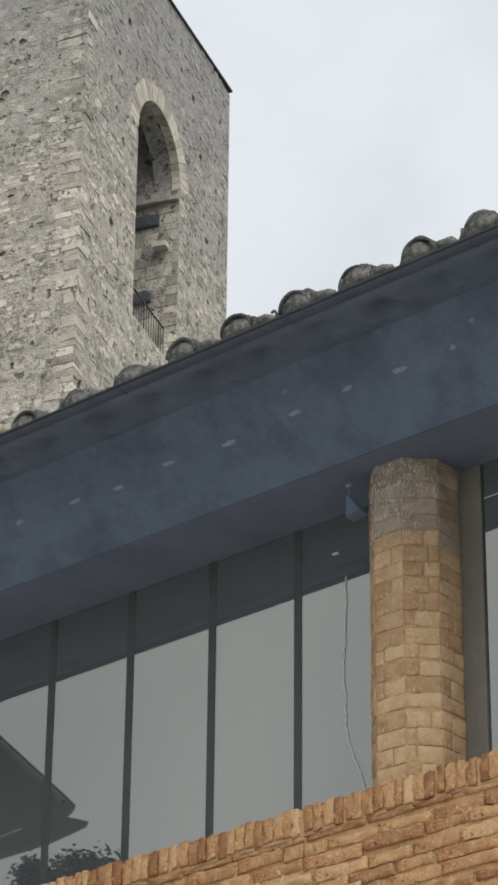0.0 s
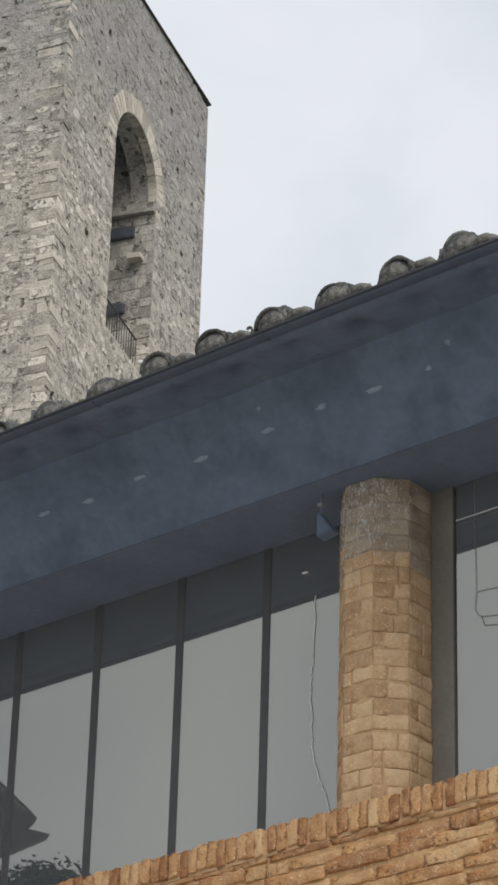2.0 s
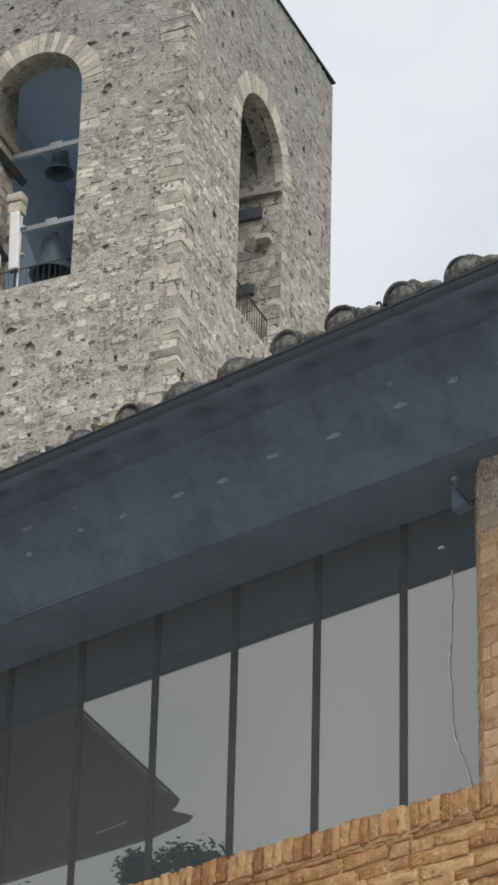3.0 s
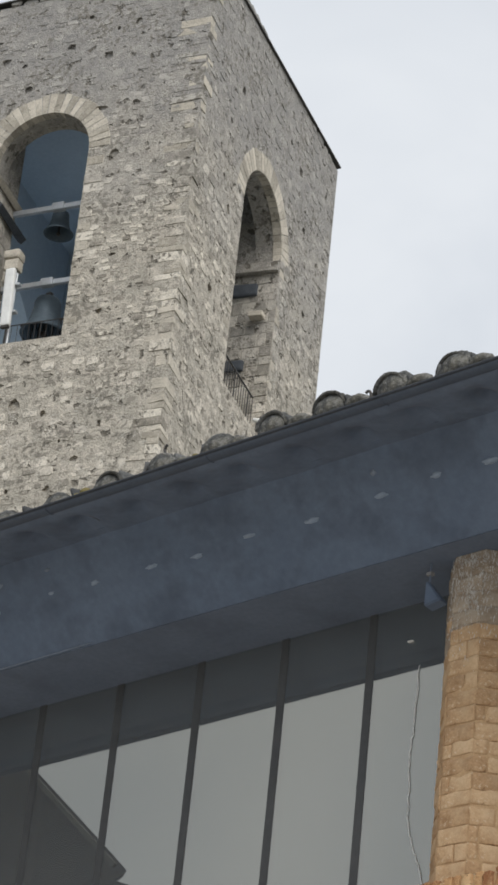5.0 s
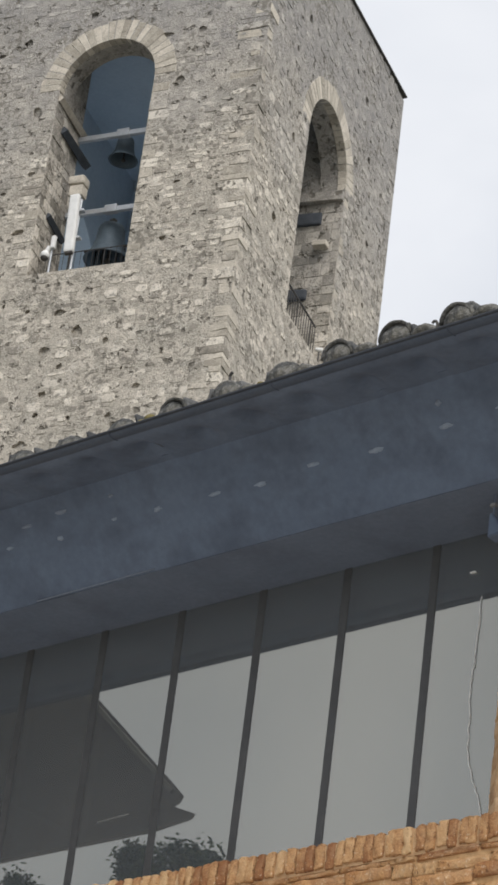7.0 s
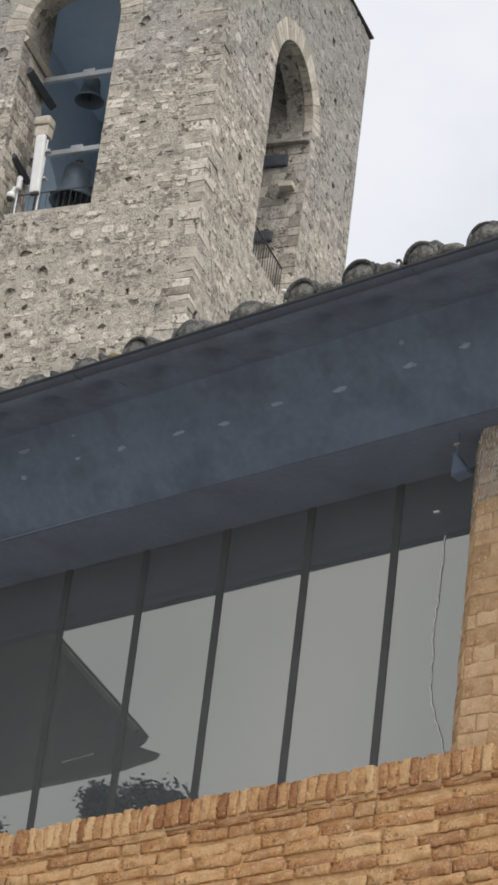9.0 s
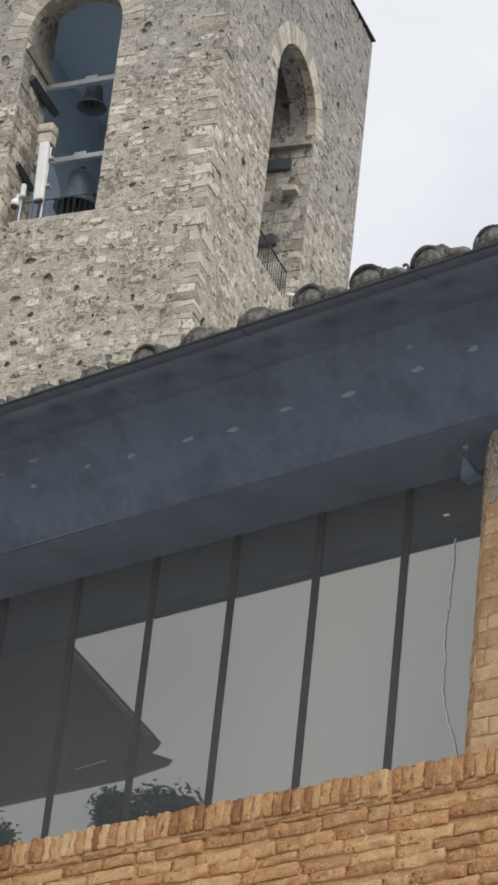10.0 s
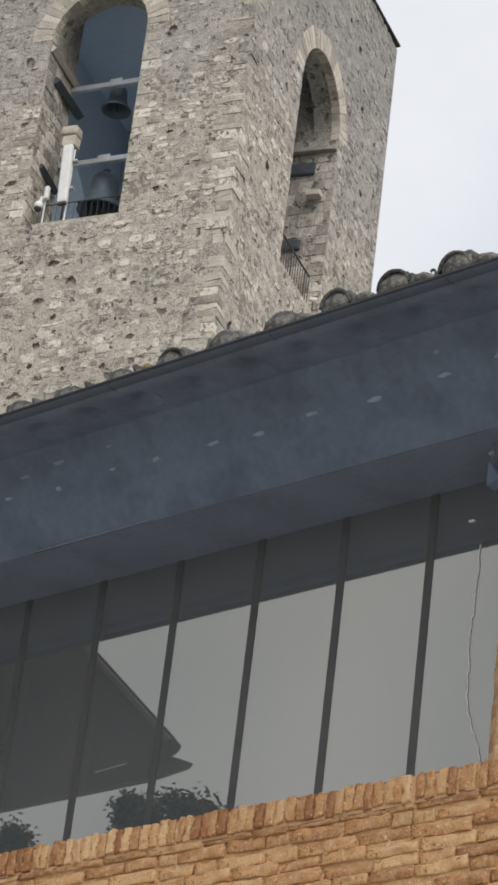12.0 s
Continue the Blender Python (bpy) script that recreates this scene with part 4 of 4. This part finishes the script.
# stones of the faces
def stone_shape(r, s, z, ln, h, proud):
    """Outline of one rubble stone in (s, depth, z): face ring, then root ring."""
    n = r.choice((6, 7, 8))
    ph, sq = r.uniform(0, 6.28), r.uniform(0.35, 0.75)
    front, root = [], []
    for k in range(n):
        a = ph + 2 * math.pi * (k + r.uniform(-0.25, 0.25)) / n
        c, q = math.cos(a), math.sin(a)
        u, v = math.copysign(abs(c) ** sq, c), math.copysign(abs(q) ** sq, q)
        f = r.uniform(0.86, 1.06)
        root.append((s + u * f * ln / 2, 0.03, z + v * f * h / 2))
        g = f * r.uniform(0.70, 0.92)
        front.append((s + u * g * ln / 2, -proud + r.uniform(-0.005, 0.005), z + v * g * h / 2))
    return front, root


def stone_faces(i, n):
    return [tuple(range(i, i + n))] + [(i + k, i + k + n, i + (k + 1) % n + n, i + (k + 1) % n) for k in range(n)]


def blocked(w, s, z, ln, h, holes, ring=0.62):
    c, r = (w["s0"] + w["s1"]) / 2, (w["s1"] - w["s0"]) / 2
    if z - h / 2 > w["spring"]:
        if math.hypot(abs(s - c) - ln / 2 * 0.8, z - w["spring"]) < r + ring:
            return True
    elif z + h / 2 > w["sill"] and s + ln / 2 > w["s0"] and s - ln / 2 < w["s1"]:
        return True
    return any(abs(s - a) < (ln + p) / 2 - 0.04 and abs(z - b) < (h + q) / 2 - 0.02 for a, b, p, q in holes)


def face_stones(w, wall, holes, seed, s_from, near=None):
    """Rubble facing: single stones next to the corner, the rest as one body."""
    r = random.Random(seed)
    verts, faces = [], []
    made = 0
    z = 33.5
    while z < w["top"] - 0.05:
        h = r.choice((0.13, 0.17, 0.20, 0.24, 0.28, 0.33))
        s = s_from + r.uniform(0, 0.3)
        while s < w["width"] - 0.05:
            ln = r.choice((r.uniform(0.7, 1.4), r.uniform(0.8, 2.3))) * h + 0.06
            ln = min(ln, w["width"] - s, 0.78)
            hh = h * r.uniform(0.5, 1.15)
            if ln > 0.08 and not blocked(w, s + ln / 2, z + h / 2, ln, hh, holes) and r.random() < 0.74:
                front, root = stone_shape(r, s + ln / 2, z + h / 2 + r.uniform(-0.04, 0.04), ln, hh, r.gauss(0.006, 0.006))
                if near and near(s, z) and made < 220:
                    me = bpy.data.meshes.new("stone")
                    me.from_pydata(front + root, [], stone_faces(0, len(front)))
                    me.materials.append(STONE_PIECE)
                    ob = new("stone", me)
                    ob.parent = wall
                    made += 1
                else:
                    i = len(verts)
                    verts += front + root
                    faces += stone_faces(i, len(front))
            s += ln
        z += h
    me = bpy.data.meshes.new("rubble_facing")
    me.from_pydata(verts, [], faces)
    me.materials.append(STONE)
    ob = new("rubble_facing", me)
    ob.parent = wall
    tagged(ob, kind="stuff")


def voussoirs(w, wall, count, seed, depth=0.62):
    r = random.Random(seed)
    c, rad = (w["s0"] + w["s1"]) / 2, (w["s1"] - w["s0"]) / 2
    for k in range(count):
        a0, a1 = math.pi * (k + r.uniform(-0.06, 0.06)) / count + 0.004, math.pi * (k + 0.97) / count - 0.002
        ro = rad + depth * r.uniform(0.93, 1.03)
        pr = r.uniform(0.002, 0.014)
        ring = [(rad - 0.005, a0), (rad - 0.005, a1), (ro, a1), (ro, a0)]
        bm = bmesh.new()
        fr = [bm.verts.new((c - q * math.cos(a), -pr, w["spring"] + q * math.sin(a))) for q, a in ring]
        bk = [bm.verts.new((c - q * math.cos(a), 0.25, w["spring"] + q * math.sin(a))) for q, a in ring]
        bm.faces.new(fr)
        for q in range(4):
            bm.faces.new((fr[q], bk[q], bk[(q + 1) % 4], fr[(q + 1) % 4]))
        bmesh.ops.bevel(bm, geom=[e for e in bm.edges if all(v in fr for v in e.verts)], offset=0.008, segments=1, affect="EDGES")
        part("voussoir", bm, VOUSSOIR, wall)


def jamb_stones(w, wall, seed, lo, hi):
    """Squared stones that line the opening's far reveal and edges."""
    r = random.Random(seed)
    verts, faces = [], []
    for side in (0, 1):
        s_edge = w["s0"] if side == 0 else w["s1"]
        sg = 1 if side == 0 else -1
        z = lo
        while z < hi:
            h = r.uniform(0.20, 0.46)
            y = 0.0
            while y < THICK:
                ln = min(r.uniform(0.2, 0.6), THICK - y)
                pr = max(0.003, r.gauss(0.010, 0.007))
                if ln > 0.06:
                    i = len(verts)
                    b0 = 0.02
                    q = [(y + b0, z + b0), (y + ln - b0, z + b0), (y + ln - b0, z + h - b0), (y + b0, z + h - b0)]
                    e = [(y + 0.006, z + 0.006), (y + ln - 0.006, z + 0.006), (y + ln - 0.006, z + h - 0.006), (y + 0.006, z + h - 0.006)]
                    verts += [(s_edge + SHEAR * yy + sg * pr, yy, zz) for yy, zz in q] + [(s_edge + SHEAR * yy - sg * 0.02, yy, zz) for yy, zz in e]
                    faces += [(i, i + 1, i + 2, i + 3)] + [(i + k, i + k + 4, i + (k + 1) % 4 + 4, i + (k + 1) % 4) for k in range(4)]
                y += ln
            z += h
    me = bpy.data.meshes.new("jamb_lining")
    me.from_pydata(verts, [], faces)
    me.materials.append(STONE)
    ob = new("jamb_lining", me)
    ob.parent = wall
    tagged(ob, kind="stuff")


def edge_blocks(w, wall, seed):
    """Squared pale stones up both edges of an opening, on the outer face."""
    r = random.Random(seed)
    for side in (0, 1):
        z = w["sill"] + 0.02
        while z < w["spring"] - 0.05:
            h = min(r.uniform(0.14, 0.34), w["spring"] - z)
            ln = r.choice((0.3, 0.38, 0.5, 0.62))
            if r.random() < 0.55:
                a, b = (w["s0"] - ln, w["s0"] - 0.005) if side == 0 else (w["s1"] + 0.005, w["s1"] + ln)
                bm = box(bmesh.new(), a, b, -r.uniform(0.004, 0.018), 0.12, z + 0.01, z + h - 0.01)
                for v in bm.verts:
                    v.co += Vector((r.uniform(-0.015, 0.015) if abs(v.co.x - (w["s0"] if side == 0 else w["s1"])) > 0.1 else 0, 0, r.uniform(-0.012, 0.012)))
                bmesh.ops.bevel(bm, geom=bm.edges[:], offset=0.014, segments=1, affect="EDGES")
                part("edge_stone", bm, VOUSSOIR if r.random() < 0.35 else STONE_PIECE, wall)
            z += h


edge_blocks(LEFT, wall_l, 31)
edge_blocks(RIGHT, wall_r, 32)
face_stones(LEFT, wall_l, HOLES_L, 3, 0.45, near=lambda s, z: s < 3.0 and 40.0 < z < 46.0)
face_stones(RIGHT, wall_r, HOLES_R, 4, 0.45, near=lambda s, z: s < 3.0 and 41.5 < z < 46.0)
voussoirs(LEFT, wall_l, 26, 5)
voussoirs(RIGHT, wall_r, 26, 6)
jamb_stones(LEFT, wall_l, 8, 40.7, 46.4)
jamb_stones(RIGHT, wall_r, 9, 41.05, 46.9)

# corner stones, long and short by turns
MI = Matrix.Translation((-TC.x, -TC.y, -T_BASE))
z = 33.5
k = 0
while z < 51.6:
    h = rng.choice((rng.uniform(0.11, 0.20), rng.uniform(0.18, 0.34)))
    la, lb = (rng.uniform(0.55, 1.0), rng.uniform(0.3, 0.5)) if rng.random() < 0.5 else (rng.uniform(0.3, 0.5), rng.uniform(0.55, 0.95))
    pr = rng.uniform(0.0, 0.014)
    bm = bmesh.new()
    o = TC - NL * pr - NR * pr
    ring = [o, TC + DL * la - NL * pr, TC + DL * la + NL * 0.15, TC + DR * lb + NR * 0.15, TC + DR * lb - NR * pr]
    lo = [bm.verts.new(p + Vector((0, 0, z + 0.005)) + Vector((rng.uniform(-0.025, 0.025), rng.uniform(-0.02, 0.02), rng.uniform(-0.022, 0.022)))) for p in ring]
    hi = [bm.verts.new(v.co + Vector((rng.uniform(-0.01, 0.01), rng.uniform(-0.01, 0.01), h - 0.010))) for v in lo]
    for q in range(5):
        bm.faces.new((lo[q], lo[(q + 1) % 5], hi[(q + 1) % 5], hi[q]))
    bm.faces.new(lo[::-1])
    bm.faces.new(hi)
    bmesh.ops.bevel(bm, geom=bm.edges[:], offset=0.011, segments=1, affect="EDGES")
    ob = part("corner_stone", bm, VOUSSOIR if rng.random() < 0.45 else STONE_PIECE, tower)
    ob.matrix_basis = MI
    z += h
    k += 1

# ---- in and on the belfry ----
ML, MR = face_matrix(LEFT), face_matrix(RIGHT)


def at_face(m, s, d, z):
    return m @ Vector((s, d, z))


def railing(name, m, s0, s1, d, z0, h, label, k_=1.0):
    ob = thing(name, at_face(m, s0, d, z0), label, "railing")
    inv = Matrix.Translation(-Vector(ob.location)) @ m
    bm = rod(bmesh.new(), inv @ Vector((s0, d, z0 + h)), inv @ Vector((s1, d, z0 + h)), 0.015 * k_, seg=8)
    part("top_rail", bm, IRON, ob)
    bm = rod(bmesh.new(), inv @ Vector((s0, d, z0 + 0.1)), inv @ Vector((s1, d, z0 + 0.1)), 0.016, seg=8)
    part("bottom_rail", bm, IRON, ob)
    n = int((s1 - s0) / 0.17)
    for k in range(n + 1):
        s = s0 + (s1 - s0) * k / n
        bm = rod(bmesh.new(), inv @ Vector((s, d, z0)), inv @ Vector((s, d, z0 + h)), (0.007 if k % 6 else 0.012) * k_, seg=6)
        part("baluster", bm, IRON, ob)
    return ob


railing("railing", MR, 3.78, 6.3, 0.12, 41.0, 1.0, "thin dark iron railing across the arched opening", 1.8)
railing("railing", ML, 3.25, 6.05, 0.75, 40.62, 1.05, "thin dark iron railing behind the arched opening")


def steel_beam(z, d, label):
    ob = thing("steel_beam", at_face(ML, 4.6, d, z), label, "beam", "bell frame beams")
    inv = Matrix.Translation(-Vector(ob.location)) @ ML
    bm = box(bmesh.new(), 3.0, 6.4, d - 0.06, d + 0.06, z - 0.075, z + 0.075, 0.012, inv)
    part("girder", bm, STEEL, ob)
    bm = box(bmesh.new(), 4.62, 5.0, d - 0.09, d + 0.09, z - 0.10, z + 0.14, 0.03, inv)
    part("bearing_block", bm, STEEL, ob)


steel_beam(45.95, 1.6, "pale galvanised steel beam carrying a bell")
steel_beam(43.48, 1.6, "pale galvanised steel beam carrying a bell")


def bell(at, r, h, label, mat=None):
    ob = thing("bell", at, label, "bell", "bells of the tower")
    bm = lathe(bmesh.new(), [(0.001, h), (r * 0.3, h * 0.995), (r * 0.48, h * 0.95), (r * 0.55, h * 0.85), (r * 0.60, h * 0.55), (r * 0.70, h * 0.28), (r * 0.86, h * 0.1), (r, 0.0), (r * 0.97, -0.02), (r * 0.9, 0.0), (r * 0.62, h * 0.28), (r * 0.5, h * 0.8), (0.001, h * 0.93)], 28)
    part("bell_body", bm, mat or BRONZE, ob, smooth=True)
    bm = bmesh.new()
    rod(bm, (0, 0, h * 0.85), (0, 0, 0.02), 0.022)
    bmesh.ops.create_uvsphere(bm, u_segments=14, v_segments=10, radius=r * 0.14, matrix=Matrix.Translation((0, 0, 0.0)))
    part("clapper", bm, IRON, ob)
    bm = box(bmesh.new(), -0.09, 0.09, -0.07, 0.07, h * 0.98, h + 0.18, 0.02)
    part("headstock", bm, IRON, ob)


bell(at_face(ML, 5.06, 2.2, 45.52), 0.42, 0.72, "small dark bronze bell hanging from a steel beam")
bell(at_face(ML, 5.05, 2.2, 42.25), 0.66, 1.15, "dark bronze bell hanging low in the belfry")
bell(at_face(MR, 5.30, 1.75, 43.2), 0.52, 1.35, "tall dark bronze bell hanging inside the side arch", FRAME)
# the frame that carries the large bell, and cage bars below the low bell
frame_ = thing("iron_cage", at_face(ML, 5.0, 2.2, 40.55), "dark iron cage of bars around the low bell", "cage")
for k in range(7):
    bm = rod(bmesh.new(), ML.to_3x3() @ Vector((-0.66 + 0.22 * k, 0, 0)), ML.to_3x3() @ Vector((-0.66 + 0.22 * k, 0, 2.1)), 0.02, seg=6)
    part("bar", bm, IRON, frame_)
bm = rod(bmesh.new(), ML.to_3x3() @ Vector((-0.8, 0, 2.1)), ML.to_3x3() @ Vector((0.8, 0, 2.1)), 0.03, seg=8)
part("top_bar", bm, IRON, frame_)


def strut(s0, d0, z0, s1, d1, z1, r, mat, label):
    p, q = at_face(ML, s0, d0, z0), at_face(ML, s1, d1, z1)
    ob = thing("strut", p, label, "strut")
    bm = bmesh.new()
    rod(bm, (0, 0, 0), q - p, r, seg=4)
    part("timber", bm, mat, ob)


strut(6.05, 0.05, 46.3, 6.12, 1.68, 46.15, 0.12, VOUSSOIR, "pale horizontal bar along the reveal of the arch")
strut(6.06, 0.5, 45.55, 6.06, 2.0, 45.34, 0.14, BELFRY_DARK, "dark timber along the reveal of the arch")
strut(6.08, 0.5, 42.8, 6.08, 1.45, 42.55, 0.11, BELFRY_DARK, "dark timber along the reveal of the arch")

# aerial, cameras
aerial = thing("panel_aerial", at_face(ML, 5.02, 0.18, 40.62), "white panel aerial on a pole in the arch", "aerial")
inv = inv_a = Matrix.Translation(-Vector(aerial.location)) @ ML
tip = Matrix.Translation((5.0, 0.12, 41.2)) @ Matrix.Rotation(radians(2.5), 4, "Y") @ Matrix.Translation((-5.0, -0.12, -41.2))
bm = box(bmesh.new(), 4.86, 5.14, 0.05, 0.20, 41.25, 43.05, 0.05, inv @ tip)
part("panel", bm, WHITE, aerial)
bm = rod(bmesh.new(), inv @ Vector((4.98, 0.30, 40.62)), inv @ Vector((4.98, 0.30, 43.0)), 0.035)
part("pole", bm, STEEL, aerial)
for zc in (41.75, 42.6):
    bm = box(bmesh.new(), 4.8, 5.05, 0.18, 0.34, zc - 0.03, zc + 0.03, 0.008, inv)
    part("clamp", bm, STEEL, aerial)
cam_1 = thing("surveillance_camera", at_face(ML, 5.62, 0.25, 40.62), "white dome surveillance camera on a short pole", "camera")
inv = Matrix.Translation(-Vector(cam_1.location)) @ ML
bm = rod(bmesh.new(), inv @ Vector((5.60, 0.25, 40.62)), inv @ Vector((5.60, 0.25, 41.55)), 0.03)
part("pole", bm, STEEL, cam_1)
bm = bmesh.new()
bmesh.ops.create_uvsphere(bm, u_segments=16, v_segments=10, radius=0.13, matrix=inv @ Matrix.Translation((5.74, 0.18, 41.30)))
part("shroud", bm, WHITE, cam_1, smooth=True)
bm = bmesh.new()
bmesh.ops.create_uvsphere(bm, u_segments=16, v_segments=10, radius=0.105, matrix=inv @ Matrix.Translation((5.74, 0.17, 41.22)))
part("dome", bm, IRON, cam_1, "dark glass dome", smooth=True)
bm = rod(bmesh.new(), inv @ Vector((5.74, 0.18, 41.30)), inv @ Vector((5.66, 0.2, 41.56)), 0.06)
part("housing", bm, WHITE, cam_1)
bm = box(bmesh.new(), 5.48, 5.60, 0.12, 0.24, 41.48, 41.86, 0.03, inv)
part("side_panel", bm, WHITE, cam_1)
bm = box(bmesh.new(), 4.89, 5.11, 0.07, 0.18, 41.19, 41.26, 0.01, inv_a @ tip)
part("connector_plate", bm, IRON, aerial, "dark connector plate")
block_ = thing("stone_block", at_face(ML, 5.42, 0.75, 40.62), "weathered pale block on a post behind the aerial", "block")
inv = Matrix.Translation(-Vector(block_.location)) @ ML
bm = rod(bmesh.new(), inv @ Vector((5.32, 0.75, 40.62)), inv @ Vector((5.32, 0.75, 43.45)), 0.05)
part("support_post", bm, IRON, block_)
bm = box(bmesh.new(), 5.22, 5.62, 0.60, 0.92, 43.42, 43.74, 0.03, inv)
part("lower_block", bm, VOUSSOIR, block_)
bm = box(bmesh.new(), 5.20, 5.68, 0.56, 0.96, 43.77, 44.03, 0.07, inv)
for v in bm.verts:
    v.co.z += 0.04 * noise.noise(v.co * 3)
part("upper_block", bm, VOUSSOIR, block_)
lamp = thing("spotlight", at_face(MR, 6.60, 0.05, 41.0), "small white spotlight on the sill of the arch", "spotlight")
bm = rod(bmesh.new(), (0, 0, 0), (0, 0, 0.42), 0.02)
part("stem", bm, IRON, lamp)
bm = bmesh.new()
rod(bm, (-0.07, -0.08, 0.45), (0.08, 0.06, 0.43), 0.05, 0.08, seg=14)
part("head", bm, WHITE, lamp, smooth=False)

# ledge stones inside the right opening's reveal, and dark blocks painted as shaded beam sockets
def block(m, s0, s1, d0, d1, z0, z1, mat, parent, name):
    bm = box(bmesh.new(), s0, s1, d0, d1, z0, z1, 0.02)
    return part(name, bm, mat, parent)


block(MR, 6.86, 7.05, 0.02, 1.68, 46.55, 46.85, STONE_PIECE, wall_r, "ledge")
block(MR, 6.75, 7.05, 0.30, 0.72, 45.0, 45.16, VOUSSOIR, wall_r, "corbel")
for d0, d1, z0, z1 in ((0.62, 1.6, 45.85, 46.25), (0.80, 1.68, 43.38, 43.72)):
    bm = box(bmesh.new(), 6.97, 7.12, d0, d1, z0, z1, 0.06)
    part("socket_shade", bm, BELFRY_DARK, wall_r, "dark block in place of the shade in a beam socket")

# ---- across the square: what the glass throws back ----
house = thing("house", (-11.6, -8.0, -0.55), "dark stone house with a steep overhanging gable roof", "house")
bm = box(bmesh.new(), -7.0, 0.0, 0.02, 6.0, 0.0, 10.4)
part("wall", bm, HOUSE_WALL, house)
bm = bmesh.new()
prof = [(2.30, 10.32), (2.73, 10.37), (2.44, 10.49), (2.57, 10.55), (2.45, 10.67), (1.40, 11.64), (-1.5, 14.3), (-8.5, 10.27)]
back = [(px - 0.45, pz + 0.18) for px, pz in prof]
n_ = [bm.verts.new((px, 0.0, pz)) for px, pz in prof]
f_ = [bm.verts.new((px, -0.43, pz)) for px, pz in back]
hub = [bm.verts.new((0.0, 0.0, 11.0)), bm.verts.new((-0.45, -0.43, 11.18))]
for k in range(len(prof)):
    q = (k + 1) % len(prof)
    bm.faces.new((n_[k], n_[q], f_[q], f_[k]))
    bm.faces.new((n_[k], hub[0], n_[q]))
    bm.faces.new((f_[q], hub[1], f_[k]))
part("roof_end", bm, BROWN_TIMBER, house, "dark timber gable end")
bm = bmesh.new()
slope = Vector((2.9, 0, -2.68)).normalized()
for q in range(2):
    a_ = Vector((-0.4, 0.0, 13.29)) + slope * 1.95 * q
    off_ = Vector((-slope.z, 0, slope.x)) * -0.06
    b_ = a_ + slope * 1.95
    vs = [bm.verts.new(p + Vector((0, y_, 0))) for y_ in (0.0, 0.03) for p in (a_ + off_ * 0.3, b_ + off_ * 0.3, b_ + off_, a_ + off_)]
    for f in ((0, 1, 2, 3), (7, 6, 5, 4), (0, 4, 5, 1), (1, 5, 6, 2), (2, 6, 7, 3), (3, 7, 4, 0)):
        bm.faces.new([vs[k] for k in f])
part("bargeboard", bm, POST, house, "paler board along the gable slope")
# thin rod that draws a short pale streak low on the gable
part("wire", rod(bmesh.new(), (1.62, 0.03, 10.46), (1.98, 0.03, 10.48), 0.006, seg=6), LIMEWASH, house, "thin pale rod on the gable")
bm = bmesh.new()
prof = [(-0.2, 10.4), (-1.5, 14.3), (-8.0, 10.4)]
n_ = [bm.verts.new((px, 6.2, pz)) for px, pz in prof]
f_ = [bm.verts.new((px, 0.02, pz)) for px, pz in prof]
for k in range(3):
    bm.faces.new((n_[k], n_[(k + 1) % 3], f_[(k + 1) % 3], f_[k]))
bm.faces.new(n_)
bm.faces.new(f_[::-1])
part("roof", bm, TILE, house)


def tree(at, h, spread, seed, label, conifer=False):
    r = random.Random(seed)
    ob = thing("tree", at, label, "tree", "trees across the square")
    bm = bmesh.new()
    rod(bm, (0, 0, 0), (0.1, 0.1, h * 0.75), 0.28, 0.08, seg=12)
    for k in range(14):
        a, z0 = r.uniform(0, 6.28), h * r.uniform(0.4, 0.75)
        rod(bm, (0.05, 0.05, z0), (math.cos(a) * spread * r.uniform(0.5, 0.9), math.sin(a) * spread * r.uniform(0.5, 0.9), z0 + h * r.uniform(0.02, 0.2)), 0.09, 0.02, seg=6)
    part("trunk", bm, BARK, ob)
    verts, faces = [], []
    for k in range(700):
        a, zz = r.uniform(0, 6.28), r.uniform(0.35, 1.0)
        env = (1 - zz) * 1.5 if conifer else math.sqrt(max(0.02, 1 - ((zz - 0.62) / 0.40) ** 2))
        rad = spread * env * math.sqrt(r.uniform(0.1, 1))
        c_ = Vector((math.cos(a) * rad, math.sin(a) * rad, h * zz))
        for q in range(110):
            p = c_ + Vector((r.gauss(0, 0.12), r.gauss(0, 0.12), r.gauss(0, 0.10)))
            u = Vector((r.uniform(-1, 1), r.uniform(-1, 1), r.uniform(-1, 1))).normalized() * r.uniform(0.04, 0.07)
            v = u.orthogonal().normalized() * r.uniform(0.016, 0.028)
            i = len(verts)
            verts += [tuple(p - u), tuple(p + v), tuple(p + u), tuple(p - v)]
            faces.append((i, i + 1, i + 2, i + 3))
    me = bpy.data.meshes.new("crown")
    me.from_pydata(verts, [], faces)
    me.materials.append(LEAF)
    cr = new("crown", me)
    cr.parent = ob


tree((-24.2, -24.0, -0.55), 17.95, 1.7, 21, "broad dark green tree across the square")
tree((-26.1, -24.6, -0.55), 18.6, 1.0, 22, "slender dark green tree across the square", True)
tree((-27.6, -23.5, -0.55), 17.9, 1.2, 23, "slender dark green tree across the square", True)
